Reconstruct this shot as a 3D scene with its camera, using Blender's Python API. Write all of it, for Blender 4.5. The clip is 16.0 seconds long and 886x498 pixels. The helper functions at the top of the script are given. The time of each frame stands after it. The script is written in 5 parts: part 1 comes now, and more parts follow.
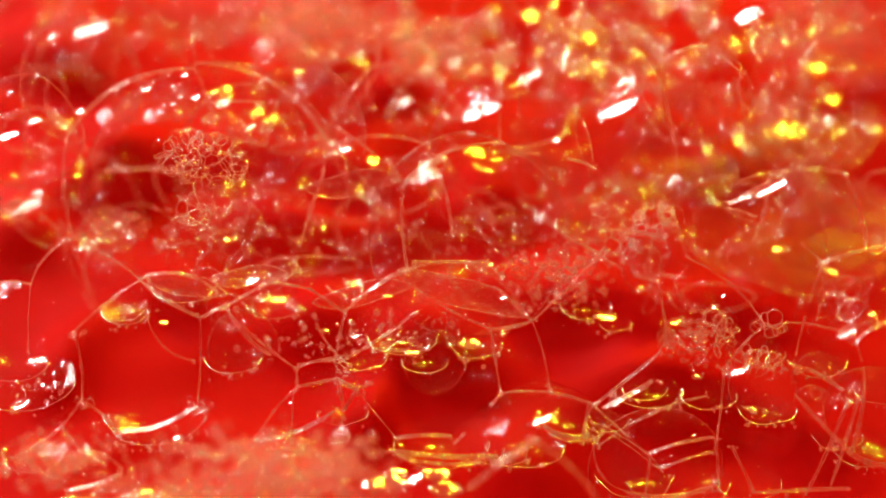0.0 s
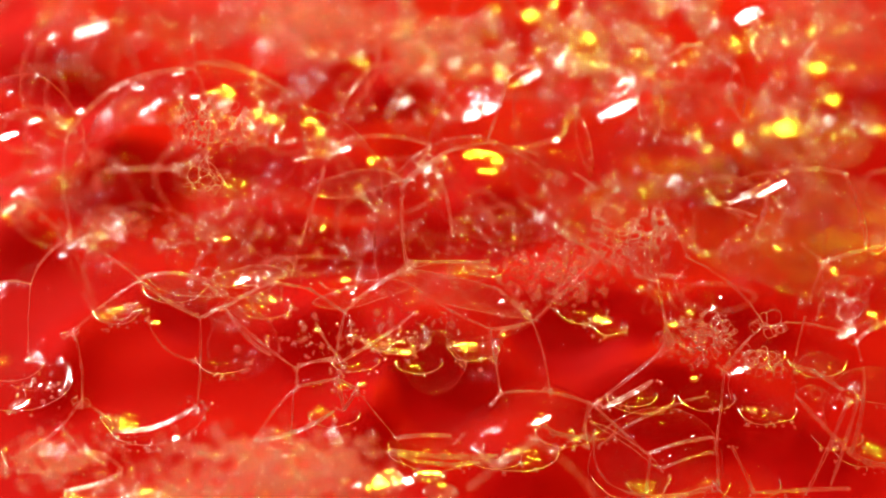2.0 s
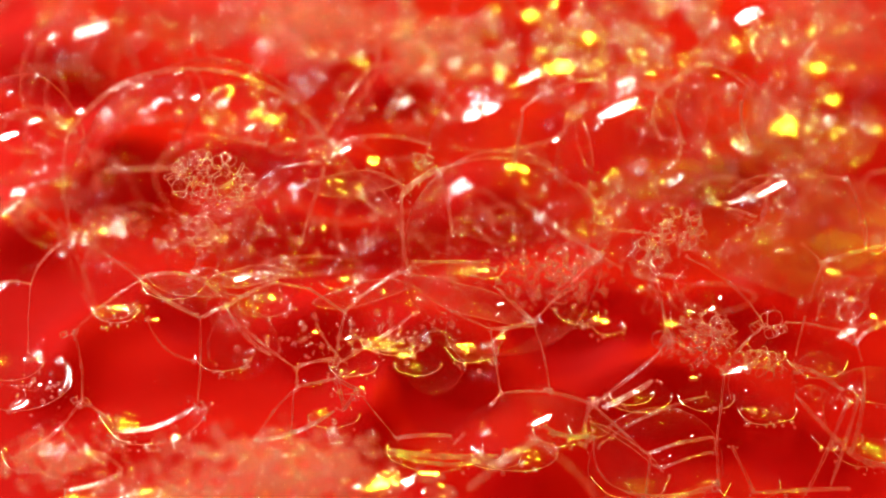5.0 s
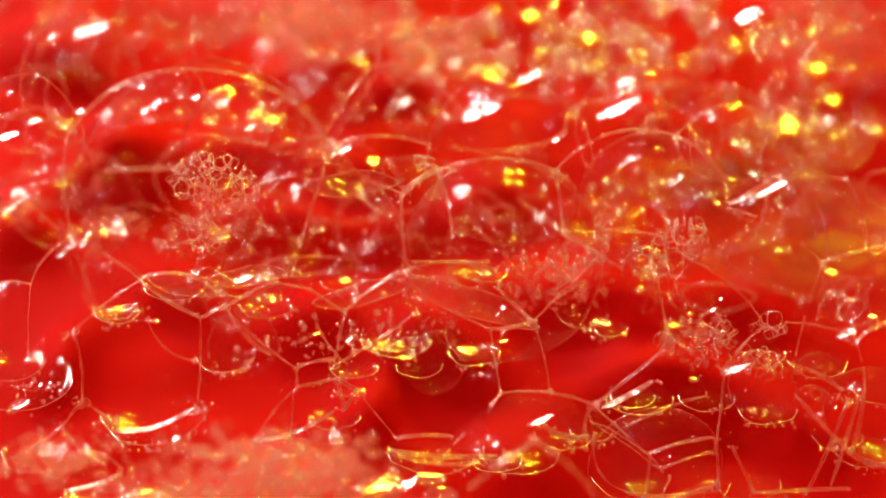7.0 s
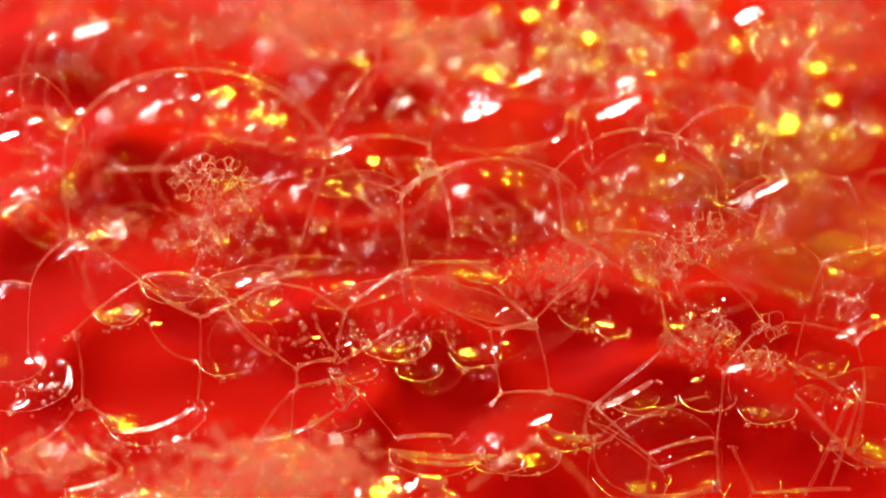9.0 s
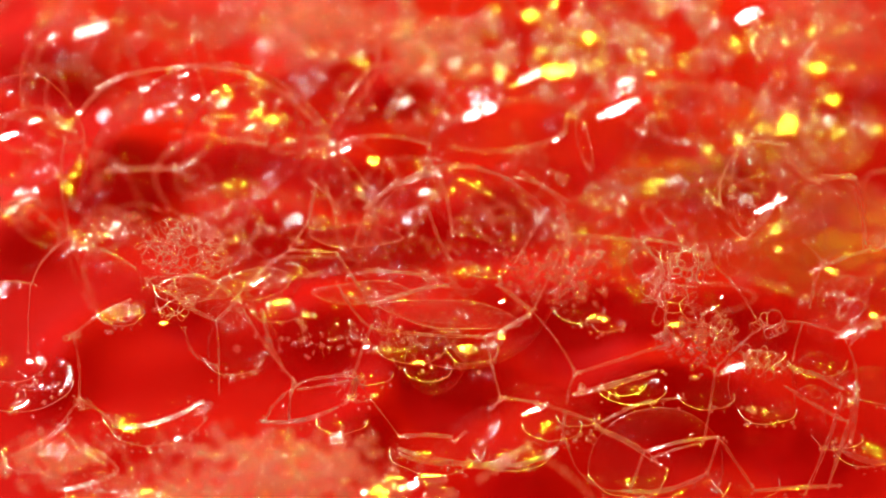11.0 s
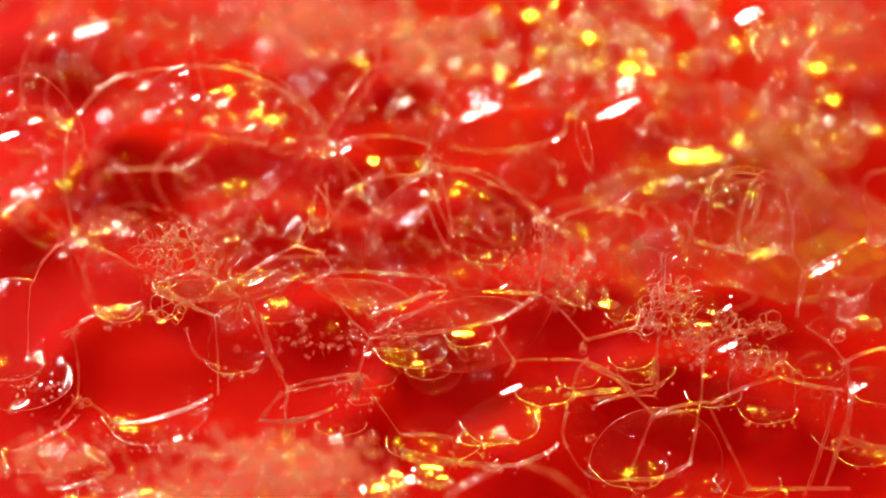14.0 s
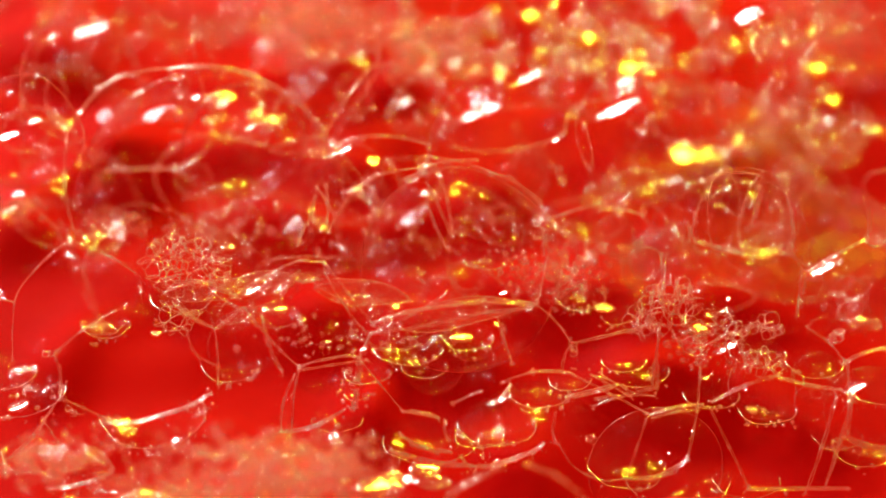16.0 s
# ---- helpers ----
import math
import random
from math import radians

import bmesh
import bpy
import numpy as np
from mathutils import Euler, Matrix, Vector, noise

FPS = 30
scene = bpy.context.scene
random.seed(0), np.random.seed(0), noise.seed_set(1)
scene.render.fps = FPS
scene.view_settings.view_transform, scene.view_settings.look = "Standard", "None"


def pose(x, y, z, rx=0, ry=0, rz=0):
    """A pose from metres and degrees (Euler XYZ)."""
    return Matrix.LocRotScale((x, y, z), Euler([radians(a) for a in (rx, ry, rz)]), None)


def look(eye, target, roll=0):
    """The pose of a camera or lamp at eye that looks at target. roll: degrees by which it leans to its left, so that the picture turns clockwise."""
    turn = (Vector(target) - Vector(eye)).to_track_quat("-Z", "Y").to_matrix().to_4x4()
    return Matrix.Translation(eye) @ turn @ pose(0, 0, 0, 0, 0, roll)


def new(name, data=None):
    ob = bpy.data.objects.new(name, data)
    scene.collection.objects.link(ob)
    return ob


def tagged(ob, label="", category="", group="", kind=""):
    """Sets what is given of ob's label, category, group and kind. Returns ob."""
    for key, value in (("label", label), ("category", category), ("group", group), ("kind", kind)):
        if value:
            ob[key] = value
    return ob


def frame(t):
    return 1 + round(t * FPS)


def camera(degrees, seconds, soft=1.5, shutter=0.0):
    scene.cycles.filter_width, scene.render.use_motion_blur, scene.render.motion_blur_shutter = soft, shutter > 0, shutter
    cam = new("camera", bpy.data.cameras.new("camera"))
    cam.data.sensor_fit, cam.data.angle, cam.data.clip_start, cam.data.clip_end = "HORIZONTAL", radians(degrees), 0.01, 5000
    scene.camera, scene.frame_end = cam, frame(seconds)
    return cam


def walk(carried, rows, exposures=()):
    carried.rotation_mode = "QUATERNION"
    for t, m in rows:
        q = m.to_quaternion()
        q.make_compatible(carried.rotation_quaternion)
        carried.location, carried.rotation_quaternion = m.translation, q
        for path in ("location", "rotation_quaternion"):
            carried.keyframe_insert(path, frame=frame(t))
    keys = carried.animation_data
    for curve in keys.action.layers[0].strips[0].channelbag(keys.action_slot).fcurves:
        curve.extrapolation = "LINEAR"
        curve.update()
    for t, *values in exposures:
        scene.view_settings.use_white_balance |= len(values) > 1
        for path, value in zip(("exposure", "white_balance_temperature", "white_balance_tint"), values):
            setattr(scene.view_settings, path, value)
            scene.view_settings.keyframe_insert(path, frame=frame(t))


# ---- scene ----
cam = camera(24, 16.0, soft=0.65)
EYE, AIM = Vector((0, -0.144, 0.1448)), Vector((0, 0, 0.024))
walk(cam, [(0, look(EYE, AIM)), (16.0, look(EYE, AIM))], exposures=[(0, -0.06), (16.0, -0.06)])
cam.data.dof.use_dof = True
cam.data.dof.focus_distance = (AIM - EYE).length
cam.data.dof.aperture_fstop = 13.0
scene.cycles.transparent_max_bounces = 48

# ---- light: one white lamp overhead, one yellow lamp low behind the foam, red world glow added as fill ----
world = bpy.data.worlds.new("red_fill")
scene.world = world
world.use_nodes = True
wn, wl = world.node_tree.nodes, world.node_tree.links
way, split, ramp = wn.new("ShaderNodeTexCoord"), wn.new("ShaderNodeSeparateXYZ"), wn.new("ShaderNodeValToRGB")
# Red to salmon glow in place of light bounced from the red surroundings.
ramp.color_ramp.elements[0].color, ramp.color_ramp.elements[0].position = (1.35, 0.07, 0.045, 1), 0.10
ramp.color_ramp.elements[1].color, ramp.color_ramp.elements[1].position = (1.95, 0.38, 0.23, 1), 0.85
wl.new(way.outputs["Generated"], split.inputs[0])
wl.new(split.outputs["Y"], ramp.inputs["Fac"])
wl.new(ramp.outputs["Color"], wn["Background"].inputs[0])
wn["Background"].inputs[1].default_value = 0.40


def lamp(name, eye, target, w, h, watts, color, shape="ELLIPSE"):
    data = bpy.data.lights.new(name, "AREA")
    data.shape, data.size, data.size_y, data.energy, data.color = shape, w, h, watts, color
    ob = new(name, data)
    ob.matrix_world = look(Vector(eye), Vector(target))
    return tagged(ob, category="lamp")


lamp("white_lamp", (-0.80, 0.86, 0.96), (0, 0.01, 0.02), 0.54, 0.29, 20.0, (1, 0.95, 0.92))
lamp("yellow_lamp", (0.10, 1.24, 1.03), (0, 0.0, 0.02), 0.44, 0.15, 20.0, (0.90, 0.95, 0.03))


# ---- materials ----
def node_mat(name):
    m = bpy.data.materials.new(name)
    m.use_nodes = True
    m.node_tree.nodes.clear()
    return m, m.node_tree.nodes, m.node_tree.links


def film_mat(name, rough, flat, grazing, tint, cloud=0.0, milk=(0.95, 0.74, 0.72), power=5.0):
    """A soap film: clear, with a faint gloss that grows at grazing angles and thin-film tints; cloud scatters light."""
    m, n, l = node_mat(name)
    out, mix = n.new("ShaderNodeOutputMaterial"), n.new("ShaderNodeMixShader")
    clear, gloss = n.new("ShaderNodeBsdfTransparent"), n.new("ShaderNodeBsdfGlossy")
    face, steep, mul = n.new("ShaderNodeLayerWeight"), n.new("ShaderNodeMath"), n.new("ShaderNodeMath")
    face.inputs["Blend"].default_value = 0.5
    steep.operation, steep.inputs[1].default_value = "POWER", power
    mul.operation, mul.inputs[1].default_value, mul.inputs[2].default_value = "MULTIPLY_ADD", grazing, flat
    gloss.inputs["Roughness"].default_value = rough
    tex, ramp, co = n.new("ShaderNodeTexNoise"), n.new("ShaderNodeValToRGB"), n.new("ShaderNodeNewGeometry")
    tex.inputs["Scale"].default_value, tex.inputs["Distortion"].default_value = 160, 1.5
    ramp.color_ramp.elements[0].color, ramp.color_ramp.elements[0].position = (1.0, 0.97, 0.95, 1), 0.35
    ramp.color_ramp.elements[1].color, ramp.color_ramp.elements[1].position = (*tint, 1), 0.75
    clear.inputs["Color"].default_value = (0.995, 0.99, 0.99, 1)
    l.new(co.outputs["Position"], tex.inputs["Vector"])
    l.new(tex.outputs["Fac"], ramp.inputs["Fac"])
    l.new(ramp.outputs["Color"], gloss.inputs["Color"])
    dent, bump = n.new("ShaderNodeTexNoise"), n.new("ShaderNodeBump")
    dent.inputs["Scale"].default_value, dent.inputs["Detail"].default_value = 330, 1.5
    bump.inputs["Strength"].default_value, bump.inputs["Distance"].default_value = 1.0, 0.00055
    l.new(co.outputs["Position"], dent.inputs["Vector"])
    l.new(dent.outputs["Fac"], bump.inputs["Height"])
    l.new(bump.outputs["Normal"], gloss.inputs["Normal"])
    l.new(face.outputs["Facing"], steep.inputs[0])
    l.new(steep.outputs[0], mul.inputs[0])
    l.new(mul.outputs[0], mix.inputs["Fac"])
    body = clear
    if cloud:
        body, haze = n.new("ShaderNodeMixShader"), n.new("ShaderNodeBsdfDiffuse")
        glow, both = n.new("ShaderNodeBsdfTranslucent"), n.new("ShaderNodeMixShader")
        haze.inputs["Color"].default_value = glow.inputs["Color"].default_value = (*milk, 1)
        body.inputs["Fac"].default_value, both.inputs["Fac"].default_value = cloud, 0.7
        l.new(haze.outputs[0], both.inputs[1])
        l.new(glow.outputs[0], both.inputs[2])
        l.new(clear.outputs[0], body.inputs[1])
        l.new(both.outputs[0], body.inputs[2])
    l.new(body.outputs[0], mix.inputs[1])
    l.new(gloss.outputs[0], mix.inputs[2])
    l.new(mix.outputs[0], out.inputs["Surface"])
    return m


def thread_mat(name, rough):
    """Thin threads of soapy water where films meet: clear in the middle, with a bright uneven gloss at the sides and a little milk."""
    m, n, l = node_mat(name)
    out, body, both = n.new("ShaderNodeOutputMaterial"), n.new("ShaderNodeMixShader"), n.new("ShaderNodeAddShader")
    gloss, milk, clear, face = n.new("ShaderNodeBsdfGlossy"), n.new("ShaderNodeBsdfTranslucent"), n.new("ShaderNodeBsdfTransparent"), n.new("ShaderNodeLayerWeight")
    tex, co, dent, bump = n.new("ShaderNodeTexNoise"), n.new("ShaderNodeNewGeometry"), n.new("ShaderNodeTexNoise"), n.new("ShaderNodeBump")
    ramp, side, mul = n.new("ShaderNodeMapRange"), n.new("ShaderNodeMath"), n.new("ShaderNodeMath")
    dent.inputs["Scale"].default_value = 2600
    bump.inputs["Strength"].default_value, bump.inputs["Distance"].default_value = 0.6, 0.00006
    tex.inputs["Scale"].default_value, tex.inputs["Detail"].default_value = 620, 3
    ramp.inputs["From Min"].default_value, ramp.inputs["From Max"].default_value = 0.36, 0.66
    ramp.inputs["To Min"].default_value, ramp.inputs["To Max"].default_value = 0.30, 1.15
    face.inputs["Blend"].default_value = 0.5
    side.operation, side.inputs[1].default_value, side.inputs[2].default_value = "MULTIPLY_ADD", 0.95, 0.24
    mul.operation = "MULTIPLY"
    clear.inputs["Color"].default_value = (0.93, 0.88, 0.88, 1)
    milk.inputs["Color"].default_value = (0.10, 0.075, 0.06, 1)
    gloss.inputs["Roughness"].default_value, gloss.inputs["Color"].default_value = rough, (1, 0.96, 0.92, 1)
    for tx in (tex, dent):
        l.new(co.outputs["Position"], tx.inputs["Vector"])
    l.new(dent.outputs["Fac"], bump.inputs["Height"])
    l.new(bump.outputs["Normal"], gloss.inputs["Normal"])
    l.new(tex.outputs["Fac"], ramp.inputs["Value"])
    l.new(face.outputs["Facing"], side.inputs[0])
    l.new(side.outputs[0], mul.inputs[0])
    l.new(ramp.outputs["Result"], mul.inputs[1])
    l.new(mul.outputs[0], body.inputs["Fac"])
    l.new(clear.outputs[0], body.inputs[1])
    l.new(gloss.outputs[0], body.inputs[2])
    l.new(body.outputs[0], both.inputs[0])
    l.new(milk.outputs[0], both.inputs[1])
    l.new(both.outputs[0], out.inputs["Surface"])
    return m


def red_mat(name):
    """Red sheet with a soft sheen under the soapy water."""
    m, n, l = node_mat(name)
    out, p = n.new("ShaderNodeOutputMaterial"), n.new("ShaderNodeBsdfPrincipled")
    tex, tex2, ramp, bump, co = n.new("ShaderNodeTexNoise"), n.new("ShaderNodeTexNoise"), n.new("ShaderNodeValToRGB"), n.new("ShaderNodeBump"), n.new("ShaderNodeNewGeometry")
    tex.inputs["Scale"].default_value, tex.inputs["Detail"].default_value = 45, 4
    tex2.inputs["Scale"].default_value, tex2.inputs["Detail"].default_value = 900, 3
    ramp.color_ramp.elements[0].color, ramp.color_ramp.elements[0].position = (0.50, 0.004, 0.002, 1), 0.3
    ramp.color_ramp.elements[1].color, ramp.color_ramp.elements[1].position = (0.64, 0.006, 0.004, 1), 0.7
    p.inputs["Roughness"].default_value, p.inputs["Specular IOR Level"].default_value = 0.6, 0.04
    bump.inputs["Strength"].default_value, bump.inputs["Distance"].default_value = 0.15, 0.0004
    for a in (tex, tex2):
        l.new(co.outputs["Position"], a.inputs["Vector"])
    l.new(tex.outputs["Fac"], ramp.inputs["Fac"])
    l.new(ramp.outputs["Color"], p.inputs["Base Color"])
    l.new(tex2.outputs["Fac"], bump.inputs["Height"])
    l.new(bump.outputs["Normal"], p.inputs["Normal"])
    l.new(p.outputs[0], out.inputs["Surface"])
    return m


FILM = film_mat("soap_film", 0.03, 0.018, 0.62, (0.8, 0.85, 1.0), power=3.8)
DEEP = film_mat("deep_film", 0.05, 0.004, 0.10, (0.9, 0.9, 1.0))
WALL = film_mat("soap_wall", 0.06, 0.006, 0.18, (1.0, 0.85, 0.95))
RAFT = film_mat("raft_film", 0.06, 0.02, 0.05, (1.0, 0.9, 0.95))
THREAD = thread_mat("soapy_thread", 0.12)
# The salmon milk of LENS, RIBBON and FOAM stands in for red bounce light.
LENS = film_mat("film_lens", 0.12, 0.10, 0.25, (1.0, 0.85, 0.95), cloud=0.16, milk=(0.98, 0.40, 0.32))
LEDGE = film_mat("water_ledge", 0.08, 0.06, 0.25, (1.0, 0.97, 0.92))
RIBBON = film_mat("thread_web", 0.10, 0.03, 0.15, (1.0, 0.9, 0.9), cloud=0.02, milk=(0.98, 0.42, 0.32))
POOL = film_mat("water_pool", 0.07, 0.028, 0.25, (1.0, 0.97, 0.92))
# Rough film for bowls added to spread the yellow lamp's glow.
WET = film_mat("wet_glow", 0.42, 0.024, 0.03, (1.0, 0.95, 0.9))
BEAD = film_mat("water_bead", 0.16, 0.40, 0.25, (1.0, 0.97, 0.92))
DROP = film_mat("water_drop", 0.04, 0.42, 0.20, (1.0, 0.97, 0.92))
FOAM = film_mat("fine_foam", 0.12, 0.12, 0.30, (1.0, 0.9, 0.86), cloud=0.17, milk=(0.98, 0.44, 0.34))
RED = red_mat("red_sheet")


# ---- geometry helpers ----
U, V, W = Vector((1, 0, 0)), Vector((0, 0.64279, 0.76604)), Vector((0, -0.76604, 0.64279))


def bank(u, v, w):
    """A place on the front face of the foam: mm across, up and out of it."""
    return AIM + (u * U + v * V + w * W) * 0.001


def warp(p):
    """The soft unevenness of all foam."""
    q = p * 90
    return p + Vector((noise.noise(q), noise.noise(q + Vector((7, 3, 1))), noise.noise(q + Vector((2, 9, 5))))) * 0.0008


def mesh_ob(name, verts, faces, mat, parent=None, smooth=True, label=""):
    me = bpy.data.meshes.new(name)
    me.from_pydata(verts, [], faces)
    me.materials.append(mat)
    if smooth:
        me.shade_smooth()
    ob = new(name, me)
    if parent:
        ob.parent = parent
        ob.matrix_parent_inverse = Matrix.Translation(-parent.location)
    if label:
        ob["label"] = label
    return ob


def tube(verts, faces, line, radius, closed=False, sides=6, node=2.2):
    """A thread along a line, thicker where it meets others at its ends."""
    n = len(line)
    if n < 2:
        return
    total = sum((line[k + 1] - line[k]).length for k in range(n - 1))
    run, base, prev = 0.0, len(verts), None
    for k in range(n):
        if k:
            run += (line[k] - line[k - 1]).length
        a, b = line[max(k - 1, 0)], line[min(k + 1, n - 1)]
        if closed:
            a, b = line[(k - 1) % n], line[(k + 1) % n]
        t = (b - a).normalized() if (b - a).length > 1e-9 else Vector((0, 0, 1))
        side = t.cross(prev if prev else (Vector((0, 0, 1)) if abs(t.z) < 0.9 else Vector((1, 0, 0))))
        side = side.normalized() if side.length > 1e-6 else t.orthogonal().normalized()
        up = side.cross(t)
        prev = up
        end = min(run, total - run)
        r = radius * (1 + (0 if closed else node * math.exp(-end / 0.0006)))
        for s in range(sides):
            g = 2 * math.pi * s / sides
            verts.append(line[k] + (side * math.cos(g) + up * math.sin(g)) * r)
    for k in range(n if closed else n - 1):
        for s in range(sides):
            i, j = base + k * sides, base + ((k + 1) % n) * sides
            faces.append((i + s, i + (s + 1) % sides, j + (s + 1) % sides, j + s))


def finely(a, b, step):
    n = max(1, int((b - a).length / step + 0.5))
    return [a.lerp(b, k / n) for k in range(n)]


def chains(edges):
    """Lines of joined edges, from pairs of bmesh vertices."""
    link = {}
    for a, b in edges:
        link.setdefault(a, []).append(b)
        link.setdefault(b, []).append(a)
    used, lines = set(), []
    for start in sorted(link, key=lambda q: (len(link[q]) == 2, q.index)):
        for nxt in link[start]:
            if (start, nxt) in used:
                continue
            line, a, b = [start], start, nxt
            while True:
                used.add((a, b)), used.add((b, a))
                line.append(b)
                more = [c for c in link[b] if (b, c) not in used]
                if len(link[b]) != 2 or not more:
                    break
                a, b = b, more[0]
            lines.append(line)
    return lines


BACK = 99999


def cell(i, seeds, near, level, back=None):
    """The shape of bubble i, a ball cut flat where its neighbours press on it: dome, walls and rims."""
    c, r = seeds[i]
    bm = bmesh.new()
    bmesh.ops.create_icosphere(bm, subdivisions=level, radius=r)
    tag = bm.faces.layers.int.new("wall")
    for f in bm.faces:
        f[tag] = -1
    for j in near + ([BACK] if back else []):
        if j == BACK:
            nrm = -W
            off = nrm.dot(back - c)
        else:
            d = seeds[j][0] - c
            dist = d.length
            off = (dist * dist + r * r - seeds[j][1] ** 2) / (2 * dist)
            nrm = d / dist
        if off >= r or off < -r * 0.95:
            continue
        bmesh.ops.bisect_plane(bm, geom=bm.verts[:] + bm.edges[:] + bm.faces[:], dist=1e-7, plane_co=nrm * off, plane_no=nrm, clear_outer=True)
        rim = [e for e in bm.edges if e.is_boundary]
        if len(rim) > 2:
            for f in bmesh.ops.edgeloop_fill(bm, edges=rim)["faces"]:
                f[tag] = j
    bm.verts.index_update()
    dome = [[v for v in f.verts] for f in bm.faces if f[tag] == -1]
    walls, rims = {}, {}
    for f in bm.faces:
        if f[tag] >= 0:
            walls[f[tag]] = [v.co + c for v in f.verts]
    for e in bm.edges:
        if len(e.link_faces) == 2:
            a, b = e.link_faces[0][tag], e.link_faces[1][tag]
            if a != b:
                rims.setdefault((min(a, b), max(a, b)), []).append(tuple(e.verts))
    at, verts, faces = {}, [], []
    for f in dome:
        for v in f:
            if v not in at:
                at[v] = len(verts)
                verts.append(v.co + c)
        faces.append([at[v] for v in f])
    rims = {k: [[v.co + c for v in line] for line in chains(e)] for k, e in rims.items()}
    bm.free()
    return (verts, faces), walls, rims


def owner(*cells):
    """Which of the bubbles that share a wall or rim carries it."""
    return sorted(cells)[sum(cells) % len(cells)]


def sheet(loop, bulge):
    """A curved film inside a rim: rings that shrink to the middle."""
    ring = []
    for k, a in enumerate(loop):
        ring += finely(a, loop[(k + 1) % len(loop)], 0.0012)
    n, mid = len(ring), sum(ring, Vector()) / len(ring)
    nrm = Vector()
    for k in range(n):
        nrm += (ring[k] - mid).cross(ring[(k + 1) % n] - mid)
    nrm = nrm.normalized() if nrm.length else Vector((0, 0, 1))
    size = sum((p - mid).length for p in ring) / n
    verts, faces = [], []
    for s in (1.0, 0.8, 0.6, 0.4, 0.2):
        verts += [mid.lerp(p, s) + nrm * bulge * size * (1 - s * s) for p in ring]
    verts.append(mid + nrm * bulge * size)
    for k in range(4):
        for q in range(n):
            faces.append((k * n + q, k * n + (q + 1) % n, (k + 1) * n + (q + 1) % n, (k + 1) * n + q))
    faces += [(4 * n + q, 4 * n + (q + 1) % n, 5 * n) for q in range(n)]
    return verts, faces


BUBBLES, MOVERS = [], []


def bubble(u, v, w, r, layer="front", slide=None, thread=0.055, deep=False):
    """One bubble of the heap, in mm on its face; slide: rows of seconds and mm by which it glides."""
    BUBBLES.append((bank(u, v, w), r * 0.001, layer, slide, thread * 0.001, (u, v), deep))


def neighbours(seeds):
    c = np.array([s[0] for s in seeds])
    r = np.array([s[1] for s in seeds])
    out = []
    for i in range(len(seeds)):
        d = np.linalg.norm(c - c[i], axis=1)
        out.append([int(j) for j in np.nonzero((d < r + r[i]) & (d > 1e-6))[0]])
    return out


LABELS = {"small": "small clear soap bubble wedged between larger ones", "front": "large clear soap bubble pressed flat against its neighbours", "middle": "clear domed soap bubble behind the front of the foam", "net": "clear soap bubble packed among others inside the foam", "back": "clear soap bubble deep in the foam above red"}


def build_heap():
    seeds = [(b[0], b[1]) for b in BUBBLES]
    near = neighbours(seeds)
    for i, (c, r, layer, slide, thick, uv, deep) in enumerate(BUBBLES):
        mates = [j for j in near[i] if BUBBLES[j][2] == layer]
        (verts, faces), walls, rims = cell(i, seeds, mates, 5 if r > 0.009 else 4 if r > 0.0035 else 3, bank(0, 0, -9.5) if layer == "front" and not deep else None)
        if not faces:
            continue
        thing = new("soap_bubble")
        thing.location = c - Vector((0, 0, r))
        tagged(thing, LABELS[layer], "bubble", "foam bubbles")
        if layer == "front" or slide:
            MOVERS.append((thing, uv, slide))
        mesh_ob("dome", [warp(p) for p in verts], faces, DEEP if layer in ("back", "net") else FILM, thing)
        for j, loop in walls.items():
            if len(loop) > 2 and (j == BACK or owner(i, j) == i):
                vs, fs = sheet(loop, 0.10 if (i + j) % 2 else -0.07)
                mesh_ob("wall", [warp(p) for p in vs], fs, WALL, thing)
        if deep or layer in ("middle", "small") or len(walls) == 0:
            vs, fs, line = [], [], []
            lean = noise.noise(c * 300) * 0.25
            for k in range(73):
                t = math.radians(-20 + 220 * k / 72)
                q = c + (U * math.cos(t) + V * math.sin(t) * 0.985 - W * (0.12 + lean * math.sin(t))).normalized() * r
                free = all((q - seeds[j][0]).length > seeds[j][1] for j in mates)
                if free:
                    line.append(warp(q))
                if line and (not free or k == 72):
                    if len(line) > 4:
                        tube(vs, fs, line, thick * (0.8 if deep else 0.7), node=0.5)
                    line = []
            if fs:
                mesh_ob("crest", vs, fs, THREAD, thing)
        for (a, b), lines in rims.items() if layer != "front" else ():
            if owner(i, *[k for k in (a, b) if 0 <= k < BACK]) == i:
                vs, fs = [], []
                for line in lines:
                    fine = []
                    for k in range(len(line) - 1):
                        fine += finely(line[k], line[k + 1], 0.0006)
                    fine.append(line[-1])
                    closed = (line[0] - line[-1]).length < 1e-7
                    tube(vs, fs, [warp(p) for p in (fine[:-1] if closed else fine)], thick * (0.45 if b == BACK else 1.0 if a < 0 else 0.85), closed)
                if fs:
                    mesh_ob("rim", vs, fs, THREAD, thing)


# ---- the red sheet below ----
FOLDS = []


def fold(x, y, half, turn, high):
    """A low fold of the red sheet, steep to the front: mm and degrees."""
    FOLDS.append((x * 0.001, y * 0.001, half * 0.001, radians(turn), high * 0.001))


